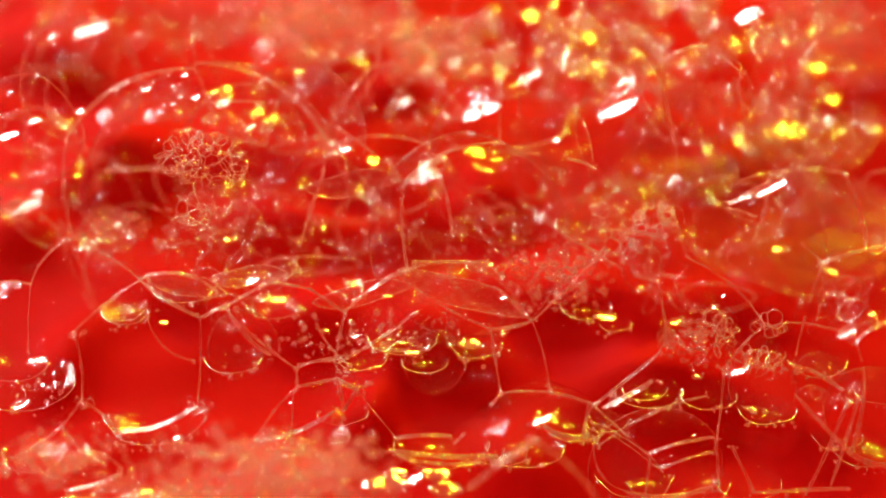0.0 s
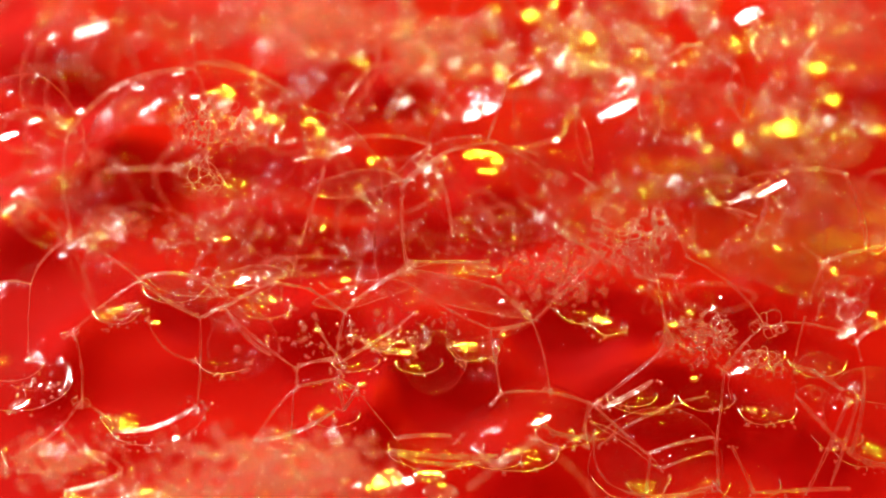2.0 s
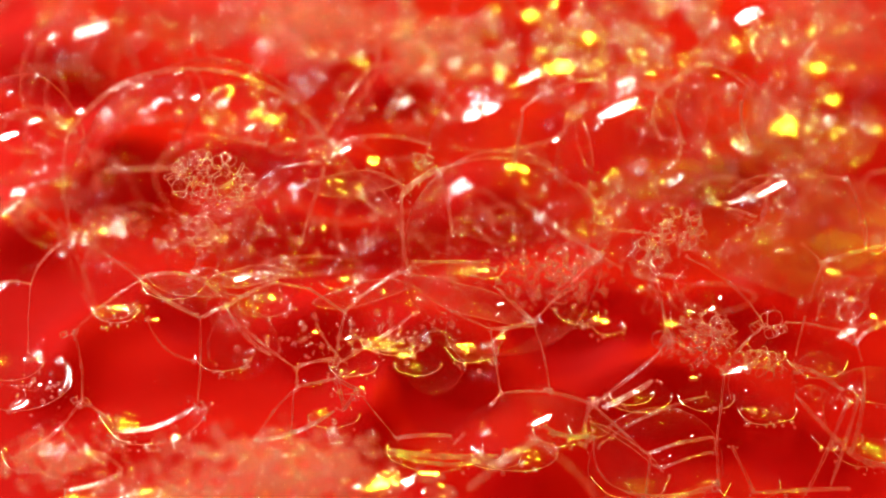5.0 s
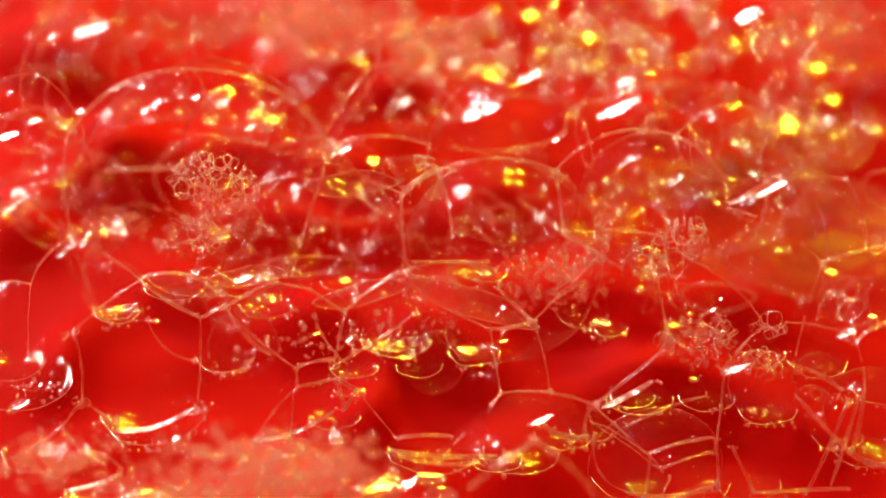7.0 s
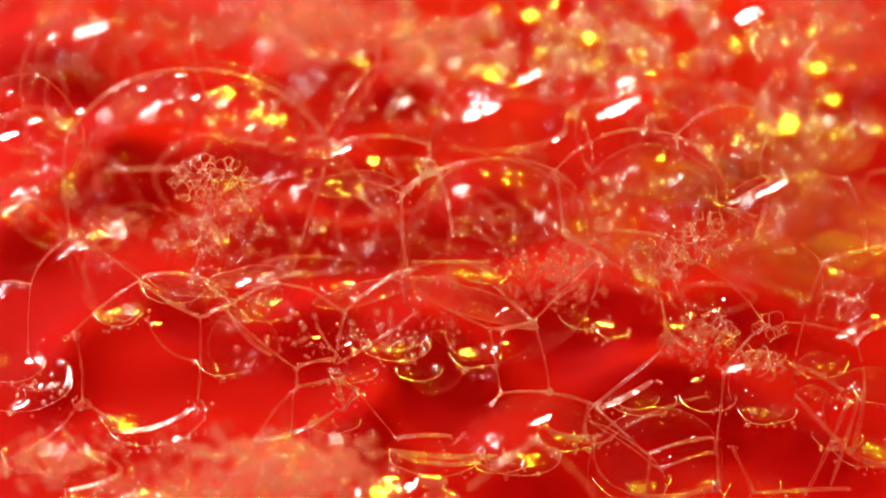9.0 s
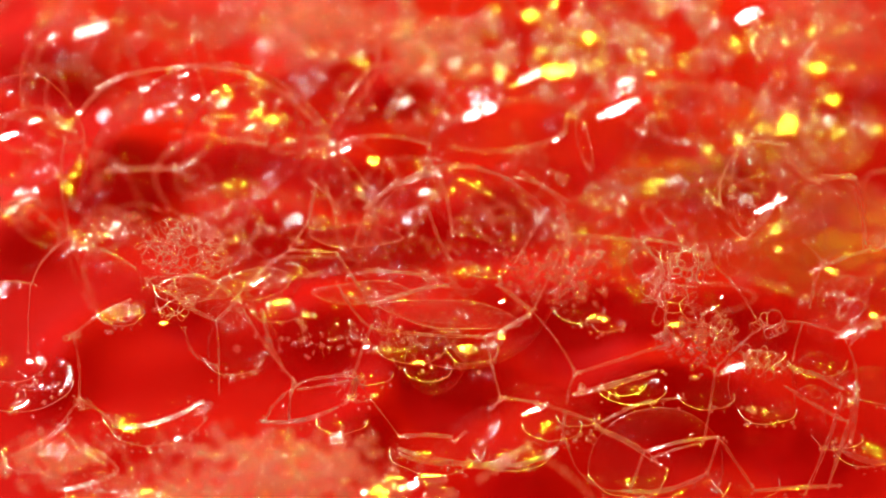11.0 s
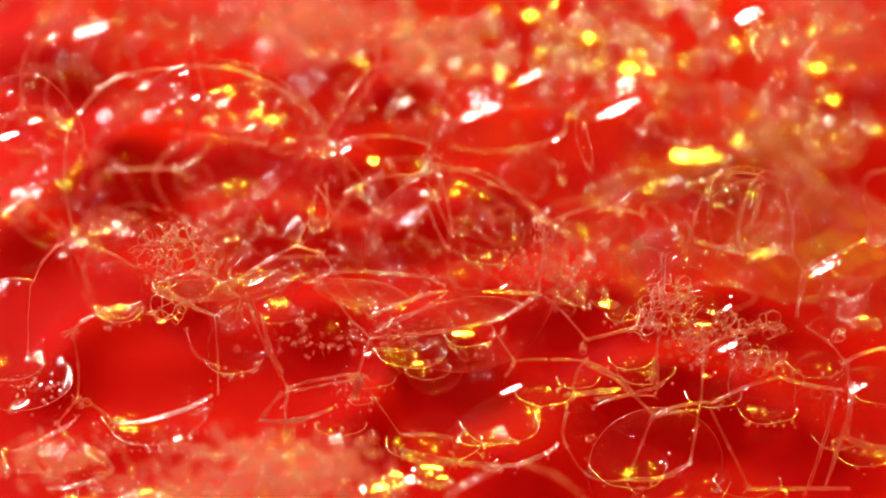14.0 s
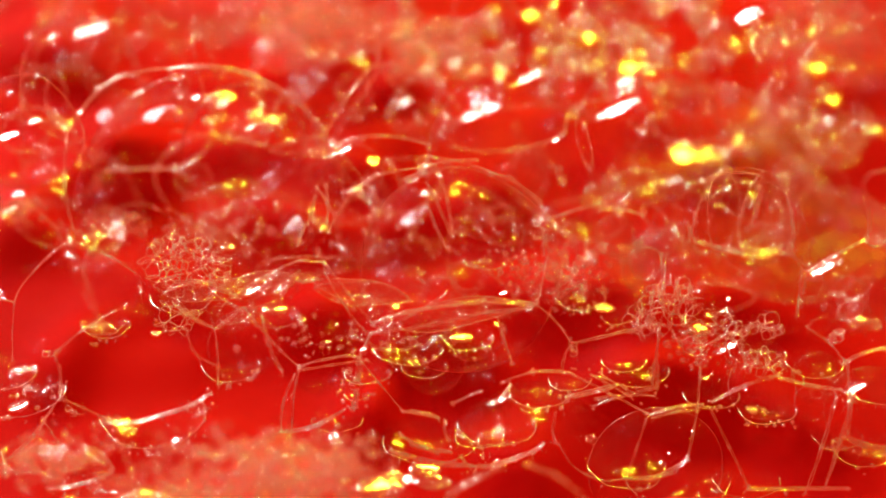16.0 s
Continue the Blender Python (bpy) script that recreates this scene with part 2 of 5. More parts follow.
fold(-36, 39, 5, 0, 6.1)
fold(-10, 37, 6, -9, 4.6)
fold(-22, 40, 6, 0, 3.0)
fold(-14, 30, 9, -6, 4.3)
fold(5, 33, 5, -8, 4.6)
fold(-28, 21, 5, -12, 2.7)
fold(-4, 31, 4, 0, 2.7)
fold(-1, 14, 7, -8, 5.4)
fold(15, 20, 9, -15, 5.4)
fold(22, 9, 7, -8, 4.9)
fold(-8, 5, 3, -8, 2.7)
fold(8, 2, 5, -38, 3.5)
fold(35, 5, 8, -22, 4.1)
fold(31, 38, 4, 0, 2.7)
fold(31, 18, 7, -22, 2.7)
fold(-44, 52, 6, 0, 4.3)
fold(-41, 13, 3, -22, 2.7)
fold(-13, 18, 5, 0, 3.5)
fold(-5, 49, 4, 0, 3.2)
fold(-46, 30, 4, 0, 2.7)


def red_ground():
    n, verts, faces = 420, [], []
    for j in range(n + 1):
        for i in range(n + 1):
            a, b = i / n * 2 - 1, j / n * 2 - 1
            x, y = 0.5 * a * abs(a) ** 1.6 + 1.3 * a ** 25, 0.09 + 0.5 * b * abs(b) ** 1.6 + 1.3 * b ** 25
            fade = math.exp(-((x / 0.16) ** 2 + ((y - 0.03) / 0.16) ** 2))
            bend = 0.0016 * noise.noise(Vector((x * 45, y * 45, 0))) + 0.0007 * noise.noise(Vector((x * 120, y * 120, 3)))
            z = 0.0022 * noise.noise(Vector((x * 26, y * 34, 4))) * fade
            crease = 1 - abs(noise.noise(Vector((x * 38 + y * 22, y * 85 - x * 10, 9)))) * 2
            z += 0.0012 * crease * abs(crease) * fade
            for fx, fy, half, turn, high in FOLDS:
                along = (x - fx) * math.cos(turn) + (y - fy) * math.sin(turn)
                across = (y - fy) * math.cos(turn) - (x - fx) * math.sin(turn) + bend * 2
                if abs(along) < 2.6 * half and -0.003 < across < 0.016:
                    k = min(max((across + 0.0016) / 0.0032, 0.0), 1.0)
                    k = k * k * (3 - 2 * k)
                    k *= 1.0 if across < 0.002 else max(0.0, 1 - (across - 0.002) / 0.014) ** 1.3
                    z += high * k * math.exp(-(along / half) ** 2)
            far = min(y, 0.59)
            z += 0.26 * max(0.0, far) + 0.10 * max(0.0, -y - 0.01) * fade + 0.9 * max(0, far - 0.25) ** 1.3
            verts.append((x, y, z - 0.010))
    for j in range(n):
        for i in range(n):
            k = j * (n + 1) + i
            faces.append((k, k + 1, k + n + 2, k + n + 1))
    ob = mesh_ob("ground", verts, faces, RED)
    return tagged(ob, "rippled glossy red sheet under the soapy foam", "ground", kind="structure")


red_ground()

# ---- front bubbles ----
bubble(6.1, 8.5, -6.0, 7.9, layer="middle")
bubble(19.4, 10.7, -8.0, 6.6, layer="middle")
bubble(26.3, 9.7, -4.0, 4.8, layer="middle", slide=[(0, -2.80, 4.59, 0), (1.5, -3.57, 4.84, 0), (3.5, -2.29, 4.33, 0), (4.2, -2.04, 4.08, 0), (6.3, -0.25, 0.25, 0), (7.2, 0.00, 0.00, 0), (8, 2.29, -3.47, 0), (9.2, 2.29, -3.82, 0), (11.3, 3.82, -4.33, 0), (12.5, 3.31, -4.84, 0), (13, 1.78, -6.37, 0), (16, 1.53, -6.63, 0)])
bubble(-34.6, 16.2, -10.0, 5.9, layer="middle")
bubble(-39.1, 11.1, -6.0, 5.3, layer="middle")
bubble(-18.7, 10.1, -7.0, 5.8, layer="middle")
bubble(37.7, 15.2, -12.0, 6.5, layer="middle")
bubble(19.8, -20.5, -4.0, 6.0, layer="middle")
bubble(29.5, -13.0, -4.0, 3.2, layer="middle")
bubble(39.8, -15.1, -5.0, 4.4, layer="middle")
bubble(-0.7, -10.6, -8.0, 3.2, layer="middle")
bubble(3.0, -7.9, -7.0, 2.9, layer="middle")
bubble(-18.6, -8.9, -6.0, 3.2, layer="middle")
bubble(-36.85, -12.06, -10.72, 11.98)
bubble(-37.07, -1.34, -12.76, 10.05)
bubble(-30.08, -7.19, -10.94, 11.47)
bubble(-27.68, -10.32, -11.04, 12.80)
bubble(-22.31, 5.37, -8.53, 12.70, deep=True)
bubble(-22.01, 1.31, -10.36, 12.12)
bubble(-19.20, -11.09, -11.23, 11.84)
bubble(-15.16, -7.65, -11.40, 11.57)
bubble(-3.46, -9.45, -11.16, 11.43)
bubble(-1.77, -11.36, -12.04, 13.03)
bubble(-10.36, 0.99, -2.90, 6.88, deep=True, slide=[(0, -3.57, 9.94, 0), (1.7, -4.59, 10.19, 0), (1.9, -3.06, 7.14, 0), (2.1, -1.27, 3.06, 0), (2.5, -0.51, 1.02, 0), (3, 0.00, 0.15, 0), (9.2, 0.00, -0.20, 0), (10, -0.25, -0.76, -2), (11.3, -1.53, -3.06, -9), (16, -1.53, -3.06, -9)])
bubble(-10.62, -19.12, -9.54, 10.89)
bubble(-37.47, -13.29, -10.75, 12.14)
bubble(-34.58, -19.19, -10.51, 12.13)
bubble(5.29, -0.70, 0.60, 9.35, deep=True, slide=[(0, -3.06, 2.04, 0), (1.7, -3.06, 2.04, 0), (2.5, -1.02, 1.02, 0), (3.5, 0.00, 0.92, 0), (6.3, 0.00, 0.00, 0), (9.2, -0.25, -0.25, 0), (11.3, -3.82, -0.76, 0), (16, -3.82, -1.02, 0)])
bubble(18.40, -7.46, -11.90, 11.66, slide=[(0, 0.41, 0.61, 0), (1.5, 0.10, 0.51, 0), (4.2, -0.20, 0.41, 0), (6.3, 0.00, 0.00, 0), (8, 0.20, -0.10, 0), (9.2, 0.20, -0.20, 0), (10.4, 0.10, 0.00, -4), (12, 0.00, 0.00, -9), (16, 0.00, 0.00, -9)])
bubble(8.41, -25.31, -4.70, 12.55, slide=[(0, 0.51, 0.61, 0), (1.5, 0.10, 0.51, 0), (4.2, -0.10, 0.41, 0), (6.3, 0.00, 0.00, 0), (8, 0.20, -0.10, 0), (9.2, 0.20, -0.20, 0), (10.4, 0.10, 0.00, -4), (12, 0.00, 0.00, -9), (16, 0.00, 0.00, -9)])
bubble(1.09, -18.12, -11.18, 11.62)
bubble(22.90, -13.23, -11.18, 11.85, slide=[(0, 0.71, 0.51, 0), (1.5, 0.31, 0.20, 0), (4.2, -0.20, 0.36, 0), (6.3, 0.00, 0.00, 0), (8, 0.20, -0.10, 0), (9.2, 0.31, -0.20, 0), (10.4, 0.10, 0.00, -4), (12, 0.00, 0.00, -9), (16, 0.00, 0.00, -9)])
bubble(25.81, -6.04, -11.22, 12.18)
bubble(19.07, 4.07, -3.52, 6.77, deep=True, slide=[(0, -5.61, 9.17, 0), (1.5, -6.12, 9.07, 0), (2.8, -5.61, 8.92, 0), (3.3, -3.57, 5.20, 0), (4.2, -3.06, 4.99, 0), (6.3, -0.25, 0.25, 0), (7, 0.00, 0.00, 0), (9.2, 0.00, -1.27, 0), (11.3, 0.00, -3.06, -9), (16, 0.00, -3.06, -9)])
bubble(29.50, -13.40, -10.65, 11.81, slide=[(0, 0.20, 0.20, 0), (1.5, 0.00, 0.20, 0), (4.2, 0.00, 0.10, 0), (6.3, 0.00, 0.00, 0), (8, 0.10, 0.00, 0), (9.2, 0.15, -0.10, 0), (10.4, 0.10, 0.00, -3), (12, 0.00, 0.00, -7), (16, 0.00, 0.00, -7)])
bubble(30.30, 1.53, -6.01, 5.47, deep=True)
bubble(33.10, -7.50, -11.34, 9.21)
bubble(25.08, -20.86, -11.62, 11.41)
bubble(42.01, -12.11, -11.70, 11.21)
bubble(33.39, -18.44, -11.20, 11.54)
bubble(-24.59, -19.72, -10.67, 12.21)
bubble(29.42, -21.81, -10.80, 11.75)
# ---- bubbles behind ----
rng = random.Random(11)
placed = []
for k in range(2600):
    u, v, w, r = rng.uniform(-52, 52), rng.uniform(-26, 40), rng.uniform(-46, -16), rng.uniform(5.0, 10.0)
    p = bank(u, v, w)
    if p.z < 0.001 + r * 0.0006 or p.z > 0.030 + 0.014 * noise.noise(p * 40):
        continue
    if all((p - q).length > 0.72 * (r * 0.001 + s) for q, s in placed):
        placed.append((p, r * 0.001))
        bubble(u, v, w, r, layer="back", thread=0.10)
between = []
for k in range(1500):
    u, v, w, r = rng.uniform(-42, 42), rng.uniform(-3, 16), rng.uniform(-24, -13), rng.uniform(3.0, 5.4)
    p = bank(u, v, w)
    if p.z < 0.001 + r * 0.0004 or len(between) > 16:
        continue
    if all((p - q).length > 0.60 * (r * 0.001 + s) for q, s in between):
        between.append((p, r * 0.001))
        bubble(u, v, w, r, layer="net", thread=0.10)
small = []
CLEAR = ((-27.5, -10.0, 6.5), (-0.7, -11.6, 7.0), (14.0, -7.6, 6.5), (20.7, -14.0, 6.0), (-17.5, -10.0, 4.0))
for k in range(3000):
    u, v, w, r = rng.uniform(-42, 42), rng.gauss(-6, 4), rng.uniform(-12, -4), rng.uniform(1.1, 2.8)
    p = bank(u, v, w)
    if p.z < 0.002 or noise.noise(p * 60 + Vector((3, 8, 1))) < 0.08 or len(small) > 30 or any((u - a) ** 2 + (v - b) ** 2 < c * c for a, b, c in CLEAR):
        continue
    if all((p - q).length > 0.62 * (r * 0.001 + s) for q, s in small):
        small.append((p, r * 0.001))
        bubble(u, v, w, r, layer="small", thread=0.05)
build_heap()


# ---- fine foam, beads and water feet ----
def ball(level):
    bm = bmesh.new()
    bmesh.ops.create_icosphere(bm, subdivisions=level, radius=1)
    bm.verts.index_update()
    data = ([v.co.copy() for v in bm.verts], [[v.index for v in f.verts] for f in bm.faces])
    bm.free()
    return data


BALL_2, BALL_3 = ball(2), ball(3)


BEAD_MESH = bpy.data.meshes.new("bead")
BEAD_MESH.from_pydata(BALL_2[0], [], BALL_2[1])
BEAD_MESH.materials.append(BEAD)
BEAD_MESH.shade_smooth()


NODE_MESH = BEAD_MESH.copy()
NODE_MESH.name = "node"
NODE_MESH.materials.clear()
NODE_MESH.materials.append(THREAD)


def froth(name, label, places, mat, level=BALL_2, kind="stuff"):
    """Many small bubbles as one body, from (place, radius)."""
    verts, faces = [], []
    for p, r in places:
        k = len(verts)
        verts += [p + q * r for q in level[0]]
        faces += [[k + i for i in f] for f in level[1]]
    return tagged(mesh_ob(name, verts, faces, mat), label, "foam", kind=kind)


def patch(u, v, w, du, dv, dw, count, small, large, seed, mat=None, label="pale froth of fine soap bubbles"):
    """An uneven clump of tiny bubbles, in mm on the heap's face."""
    g, places = random.Random(seed), []
    while len(places) < count:
        a, b, c = g.gauss(0, 0.42), g.gauss(0, 0.42), g.gauss(0, 0.42)
        if a * a + b * b + c * c > 1.1 or noise.noise(Vector((a * 2.2, b * 2.2, seed))) < -0.36:
            continue
        places.append((bank(u + a * du, v + b * dv, w + c * dw), 0.001 * small * (large / small) ** (g.random() ** 2)))
    return froth("fine_froth", label, places, mat or FOAM)


def foot(u, v, w, r, seed, beads=7, mat=None):
    """The shallow bowl of water where a bubble stands, with tiny bubbles caught under its rim."""
    g = random.Random(seed)
    c = bank(u, v, w)
    n, rings = 40, 7
    verts, faces = [c + Vector((0, 0, -0.17 * r)) * 0.001], []
    for q in range(1, rings + 1):
        s = q / rings
        for k in range(n):
            t = 2 * math.pi * k / n
            e = 1 + 0.16 * noise.noise(Vector((math.cos(t) * 1.3, math.sin(t) * 1.3, seed)))
            lift = 0.17 * (s * s - 1) + 0.03 * noise.noise(Vector((s * 3 * math.cos(t), s * 3 * math.sin(t), seed + 5)))
            verts.append(c + Vector((math.cos(t) * s * e, math.sin(t) * s * e * 0.8, lift)) * r * 0.001)
    faces += [(0, 1 + k, 1 + (k + 1) % n) for k in range(n)]
    for q in range(rings - 1):
        faces += [(1 + q * n + k, 1 + (q + 1) * n + k, 1 + (q + 1) * n + (k + 1) % n, 1 + q * n + (k + 1) % n) for k in range(n)]
    thing = new("puddle")
    thing.location = c
    tagged(thing, "small clear puddle of soapy water under a bubble", "puddle", "puddles")
    mesh_ob("surface", verts, faces, mat or POOL, thing)
    edge = verts[-n:]
    front = [edge[(k + 20) % n] for k in range(0, 21)]
    vs, fs = [], []
    tube(vs, fs, front, 0.00007, sides=6, node=0.5)
    mesh_ob("rim", vs, fs, BEAD, thing)
    for k in range(beads):
        q = front[int(g.triangular(0, 20, 13))]
        p, rr = q + Vector((g.gauss(0, 0.5), g.gauss(0, 0.3), g.gauss(-0.3, 0.35))) * 0.001, g.uniform(0.10, 0.16 + 0.2 * g.random()) * 0.001
        bead = new("bead", BEAD_MESH)
        bead.parent, bead.matrix_parent_inverse = thing, Matrix.Translation(-c)
        bead.location, bead.scale = p, (rr, rr, rr)
    MOVERS.append((thing, (u, v), None))
    return thing


def lens_mesh():
    """A flat clear drop, shaped to mirror a lamp."""
    n, verts, faces = 16, [(0, 0, 0.1)], []
    for q, (a, z) in enumerate(((0.35, 0.088), (0.7, 0.051), (0.95, 0.01), (1.0, -0.06), (0.5, -0.1))):
        verts += [(a * math.cos(2 * math.pi * k / n), a * math.sin(2 * math.pi * k / n), z) for k in range(n)]
        for k in range(n):
            i, j = 1 + (q - 1) * n + k, 1 + (q - 1) * n + (k + 1) % n
            faces.append((0, 1 + k, 1 + (k + 1) % n) if q == 0 else (i, i + n, j + n, j))
    faces.append([1 + 4 * n + k for k in range(n)][::-1])
    me = bpy.data.meshes.new("water_drop")
    me.from_pydata(verts, [], faces)
    me.materials.append(DROP)
    me.shade_smooth()
    return me


DROPS = []


def drop(u, v, w, r, long=1.0, glint="yellow"):
    """One flat drop added as a lamp highlight in the foam; it lies level, or is turned to mirror the white lamp."""
    if not DROPS:
        DROPS.append(lens_mesh())
    ob = new("water_drop", DROPS[0])
    p = bank(u, v, w)
    up = Vector((0, 0, 1))
    if glint == "white":
        up = ((EYE - p).normalized() + (Vector((-0.80, 0.86, 0.96)) - p).normalized()).normalized()
    side = Vector((0.97, 0.10, 0.22))
    side = (side - up * side.dot(up)).normalized()
    turn = Matrix((side, up.cross(side), up)).transposed().to_quaternion() if glint == "white" else Matrix.Identity(3).to_quaternion()
    ob.matrix_world = Matrix.LocRotScale(p, turn, Vector((r * long, r, r)) * 0.001)
    tagged(ob, "flat clear water drop glinting %s in the foam" % glint, "water drop", "water drops")
    if w > -12:
        MOVERS.append((ob, (u, v), None))
    return ob


def raft(u, v, w, du, dv, turn, count, small, large, seed, slide=None):
    """A raft of tiny bubbles packed like honeycomb."""
    g, seeds = random.Random(seed), []
    ca, sa = math.cos(math.radians(turn)), math.sin(math.radians(turn))
    tries = 0
    while len(seeds) < count and tries < 9000:
        tries += 1
        a, b = g.uniform(-1, 1), g.uniform(-1, 1)
        if a * a + b * b > 1 + 0.5 * noise.noise(Vector((a * 2, b * 2, seed))):
            continue
        x, y = a * du, b * dv
        r = 0.001 * (small + (large - small) * g.random() ** 1.5)
        p = bank(u + ca * x - sa * y, v + sa * x + ca * y, w + g.gauss(0, 0.35) - 0.06 * (x * x + y * y))
        if all((p - q).length > 0.80 * (r + s) for q, s in seeds):
            seeds.append((p, r))
    seeds = [(p, r * 1.5) for p, r in seeds]
    near = neighbours(seeds)
    thing = new("bubble_raft")
    thing.location = bank(u, v, w)
    tagged(thing, "raft of tiny clear bubbles in a honeycomb net", "bubble raft", "bubble rafts")
    fv, ff, tv, tf = [], [], [], []
    for i in range(len(seeds)):
        (verts, faces), walls, rims = cell(i, seeds, near[i], 3)
        m = len(fv)
        fv += verts
        ff += [[m + k for k in f] for f in faces]
        for (a, b), lines in rims.items():
            if i < b and (a < 0 or i < a):
                for line in lines:
                    tube(tv, tf, line, 0.000045, sides=5, node=0.6)
    tagged(mesh_ob("film", fv, ff, RAFT, thing), kind="stuff")
    tagged(mesh_ob("net", tv, tf, THREAD, thing), kind="stuff")
    MOVERS.append((thing, (u, v), slide))
    return thing


patch(-14.0, -18.2, 24.0, 11.1, 4.9, 6, 520, 0.20, 0.62, 1)
patch(-13.4, -18.8, 26.0, 10.1, 4.0, 5, 600, 0.10, 0.25, 71)
patch(-31.1, -17.2, 18.0, 6.0, 3.2, 4, 260, 0.16, 0.5, 2)
patch(10.8, -2.6, -10.0, 5.9, 4.0, 4, 420, 0.12, 0.36, 3)
patch(-14.5, 25.9, -50.0, 9.7, 4.5, 10, 500, 0.25, 0.7, 4)
patch(43.3, 25.4, -52.0, 11.1, 7.2, 10, 420, 0.25, 0.7, 5)
patch(-0.2, 21.7, -40.0, 8.0, 3.7, 8, 260, 0.25, 0.8, 6)
patch(24.0, -8.4, -6.0, 3.7, 3.2, 4, 120, 0.15, 0.4, 7)
patch(-33.2, 2.3, -18.0, 4.5, 1.7, 5, 90, 0.2, 0.5, 8)
patch(-42.0, 4.0, -20.0, 3.4, 1.7, 5, 80, 0.2, 0.5, 9)
foot(-39.8, -10.4, -4.0, 3.2, 1, 14)
foot(-20.0, -9.9, -4.0, 2.7, 2, 14)
foot(-26.2, -15.1, 0.0, 4.5, 24, 34)
foot(-8.2, -10.8, -3.0, 2.1, 4, 12)
foot(-2.3, -10.7, -5.0, 2.2, 5, 2)
foot(2.9, -9.4, -5.0, 2.5, 6, 12)
foot(13.1, -6.1, -8.0, 2.4, 7, 8)
foot(15.7, -7.4, -8.0, 1.6, 8, 6)
foot(29.6, -14.7, -3.0, 2.6, 9, 14)
foot(38.4, -18.0, -2.0, 3.1, 10, 8)
foot(21.2, -21.1, 0.0, 4.6, 11, 5)
foot(-0.7, -17.8, 0.0, 4.3, 12, 10)
foot(11.0, -16.5, 0.0, 2.8, 13, 18)
foot(-12.3, -16.8, 2.0, 3.3, 14, 5)
foot(-17.6, -1.5, -6.0, 3.2, 15, 3)
foot(-4.4, -8.4, -6.0, 3.2, 16, 14)
raft(-20.6, 5.8, 2.0, 3.9, 2.5, -10, 55, 0.35, 0.85, 31, slide=[(0, -1.02, 2.04, 0), (0.5, -1.53, 2.29, 0), (1.7, -2.04, 2.65, 0), (2, 0.00, 5.10, 0), (2.5, 3.57, 5.86, 0), (2.7, 2.55, 4.08, 0), (3, -0.25, 0.51, 0), (3.5, -0.25, 0.25, 0), (7, 0.00, 0.00, 0), (9.2, 0.10, -0.25, 0), (11.3, -3.06, -6.37, 0), (14, -3.31, -6.37, 0), (15, -3.57, -6.73, 0), (15.5, -2.55, -7.14, 0), (16, -2.55, -7.39, 0)])
raft(-21.2, 1.6, 1.5, 1.9, 1.8, 0, 16, 0.4, 1.0, 32, slide=[(0, -1.02, 2.04, 0), (0.5, -1.53, 2.29, 0), (1.7, -2.04, 2.65, 0), (2, 0.00, 5.10, 0), (2.5, 3.57, 5.86, 0), (2.7, 2.55, 4.08, 0), (3, -0.25, 0.51, 0), (3.5, -0.25, 0.25, 0), (7, 0.00, 0.00, 0), (9.2, 0.10, -0.25, 0), (11.3, -3.06, -6.37, 0), (14, -3.31, -6.37, 0), (15, -3.57, -6.73, 0), (15.5, -2.55, -7.14, 0), (16, -2.55, -7.39, 0)])
raft(21.3, 0.6, 1.0, 2.8, 1.9, 25, 38, 0.25, 0.8, 33, slide=[(0, -2.80, 1.53, 0), (1.5, -3.57, 0.76, 0), (3.5, -1.53, 1.27, 0), (7, 0.00, 0.00, 0), (8, 0.00, 0.00, 0), (9.2, 1.78, 0.51, 0), (11.3, 0.00, -3.06, 0), (12.5, -1.02, -5.10, 0), (16, -1.27, -5.35, 0)])
raft(19.1, -1.5, 1.0, 1.5, 1.3, 0, 10, 0.4, 0.9, 34, slide=[(0, -2.80, 1.53, 0), (1.5, -3.57, 0.76, 0), (3.5, -1.53, 1.27, 0), (7, 0.00, 0.00, 0), (8, 0.00, 0.00, 0), (9.2, 1.78, 0.51, 0), (11.3, 0.00, -3.06, 0), (12.5, -1.02, -5.10, 0), (16, -1.27, -5.35, 0)])
raft(14.3, 1.5, 1.0, 0.9, 1.8, 0, 12, 0.3, 0.7, 35, slide=[(0, -0.25, 1.02, 0), (7, 0.00, 0.00, 0), (9.2, 0.00, -0.25, 0), (11.3, -4.08, 0.00, 0), (12.5, -5.40, -0.41, 0), (16, -5.40, 0.00, 0)])
raft(20.0, -8.2, 2.0, 0.7, 0.7, 0, 4, 0.4, 0.7, 36)
raft(29.6, -7.1, 0.0, 1.6, 1.0, -10, 12, 0.3, 0.7, 37)
raft(36.3, -7.6, 0.0, 0.9, 0.7, 0, 6, 0.3, 0.6, 38)
raft(25.2, -7.7, -3.0, 1.6, 2.6, 20, 20, 0.3, 0.7, 39)
raft(29.2, -10.3, -2.0, 2.6, 1.4, -10, 20, 0.3, 0.9, 40)
raft(-1.7, 7.7, 0.0, 1.3, 0.7, 20, 8, 0.3, 0.6, 41)
patch(22.1, 24.4, -48.0, 26.9, 5.8, 10, 60, 0.8, 1.6, 51, BEAD)
patch(16.3, 19.1, -38.0, 20.2, 3.7, 8, 36, 0.6, 1.2, 52, BEAD)
patch(38.4, 15.0, -42.0, 9.4, 9.4, 8, 24, 0.8, 1.5, 53, BEAD)
patch(-24.8, 24.6, -50.0, 25.8, 3.9, 10, 40, 0.4, 0.9, 54, BEAD)
patch(-15.9, 1.2, -18.0, 23.5, 3.4, 6, 34, 0.3, 0.6, 55, BEAD)
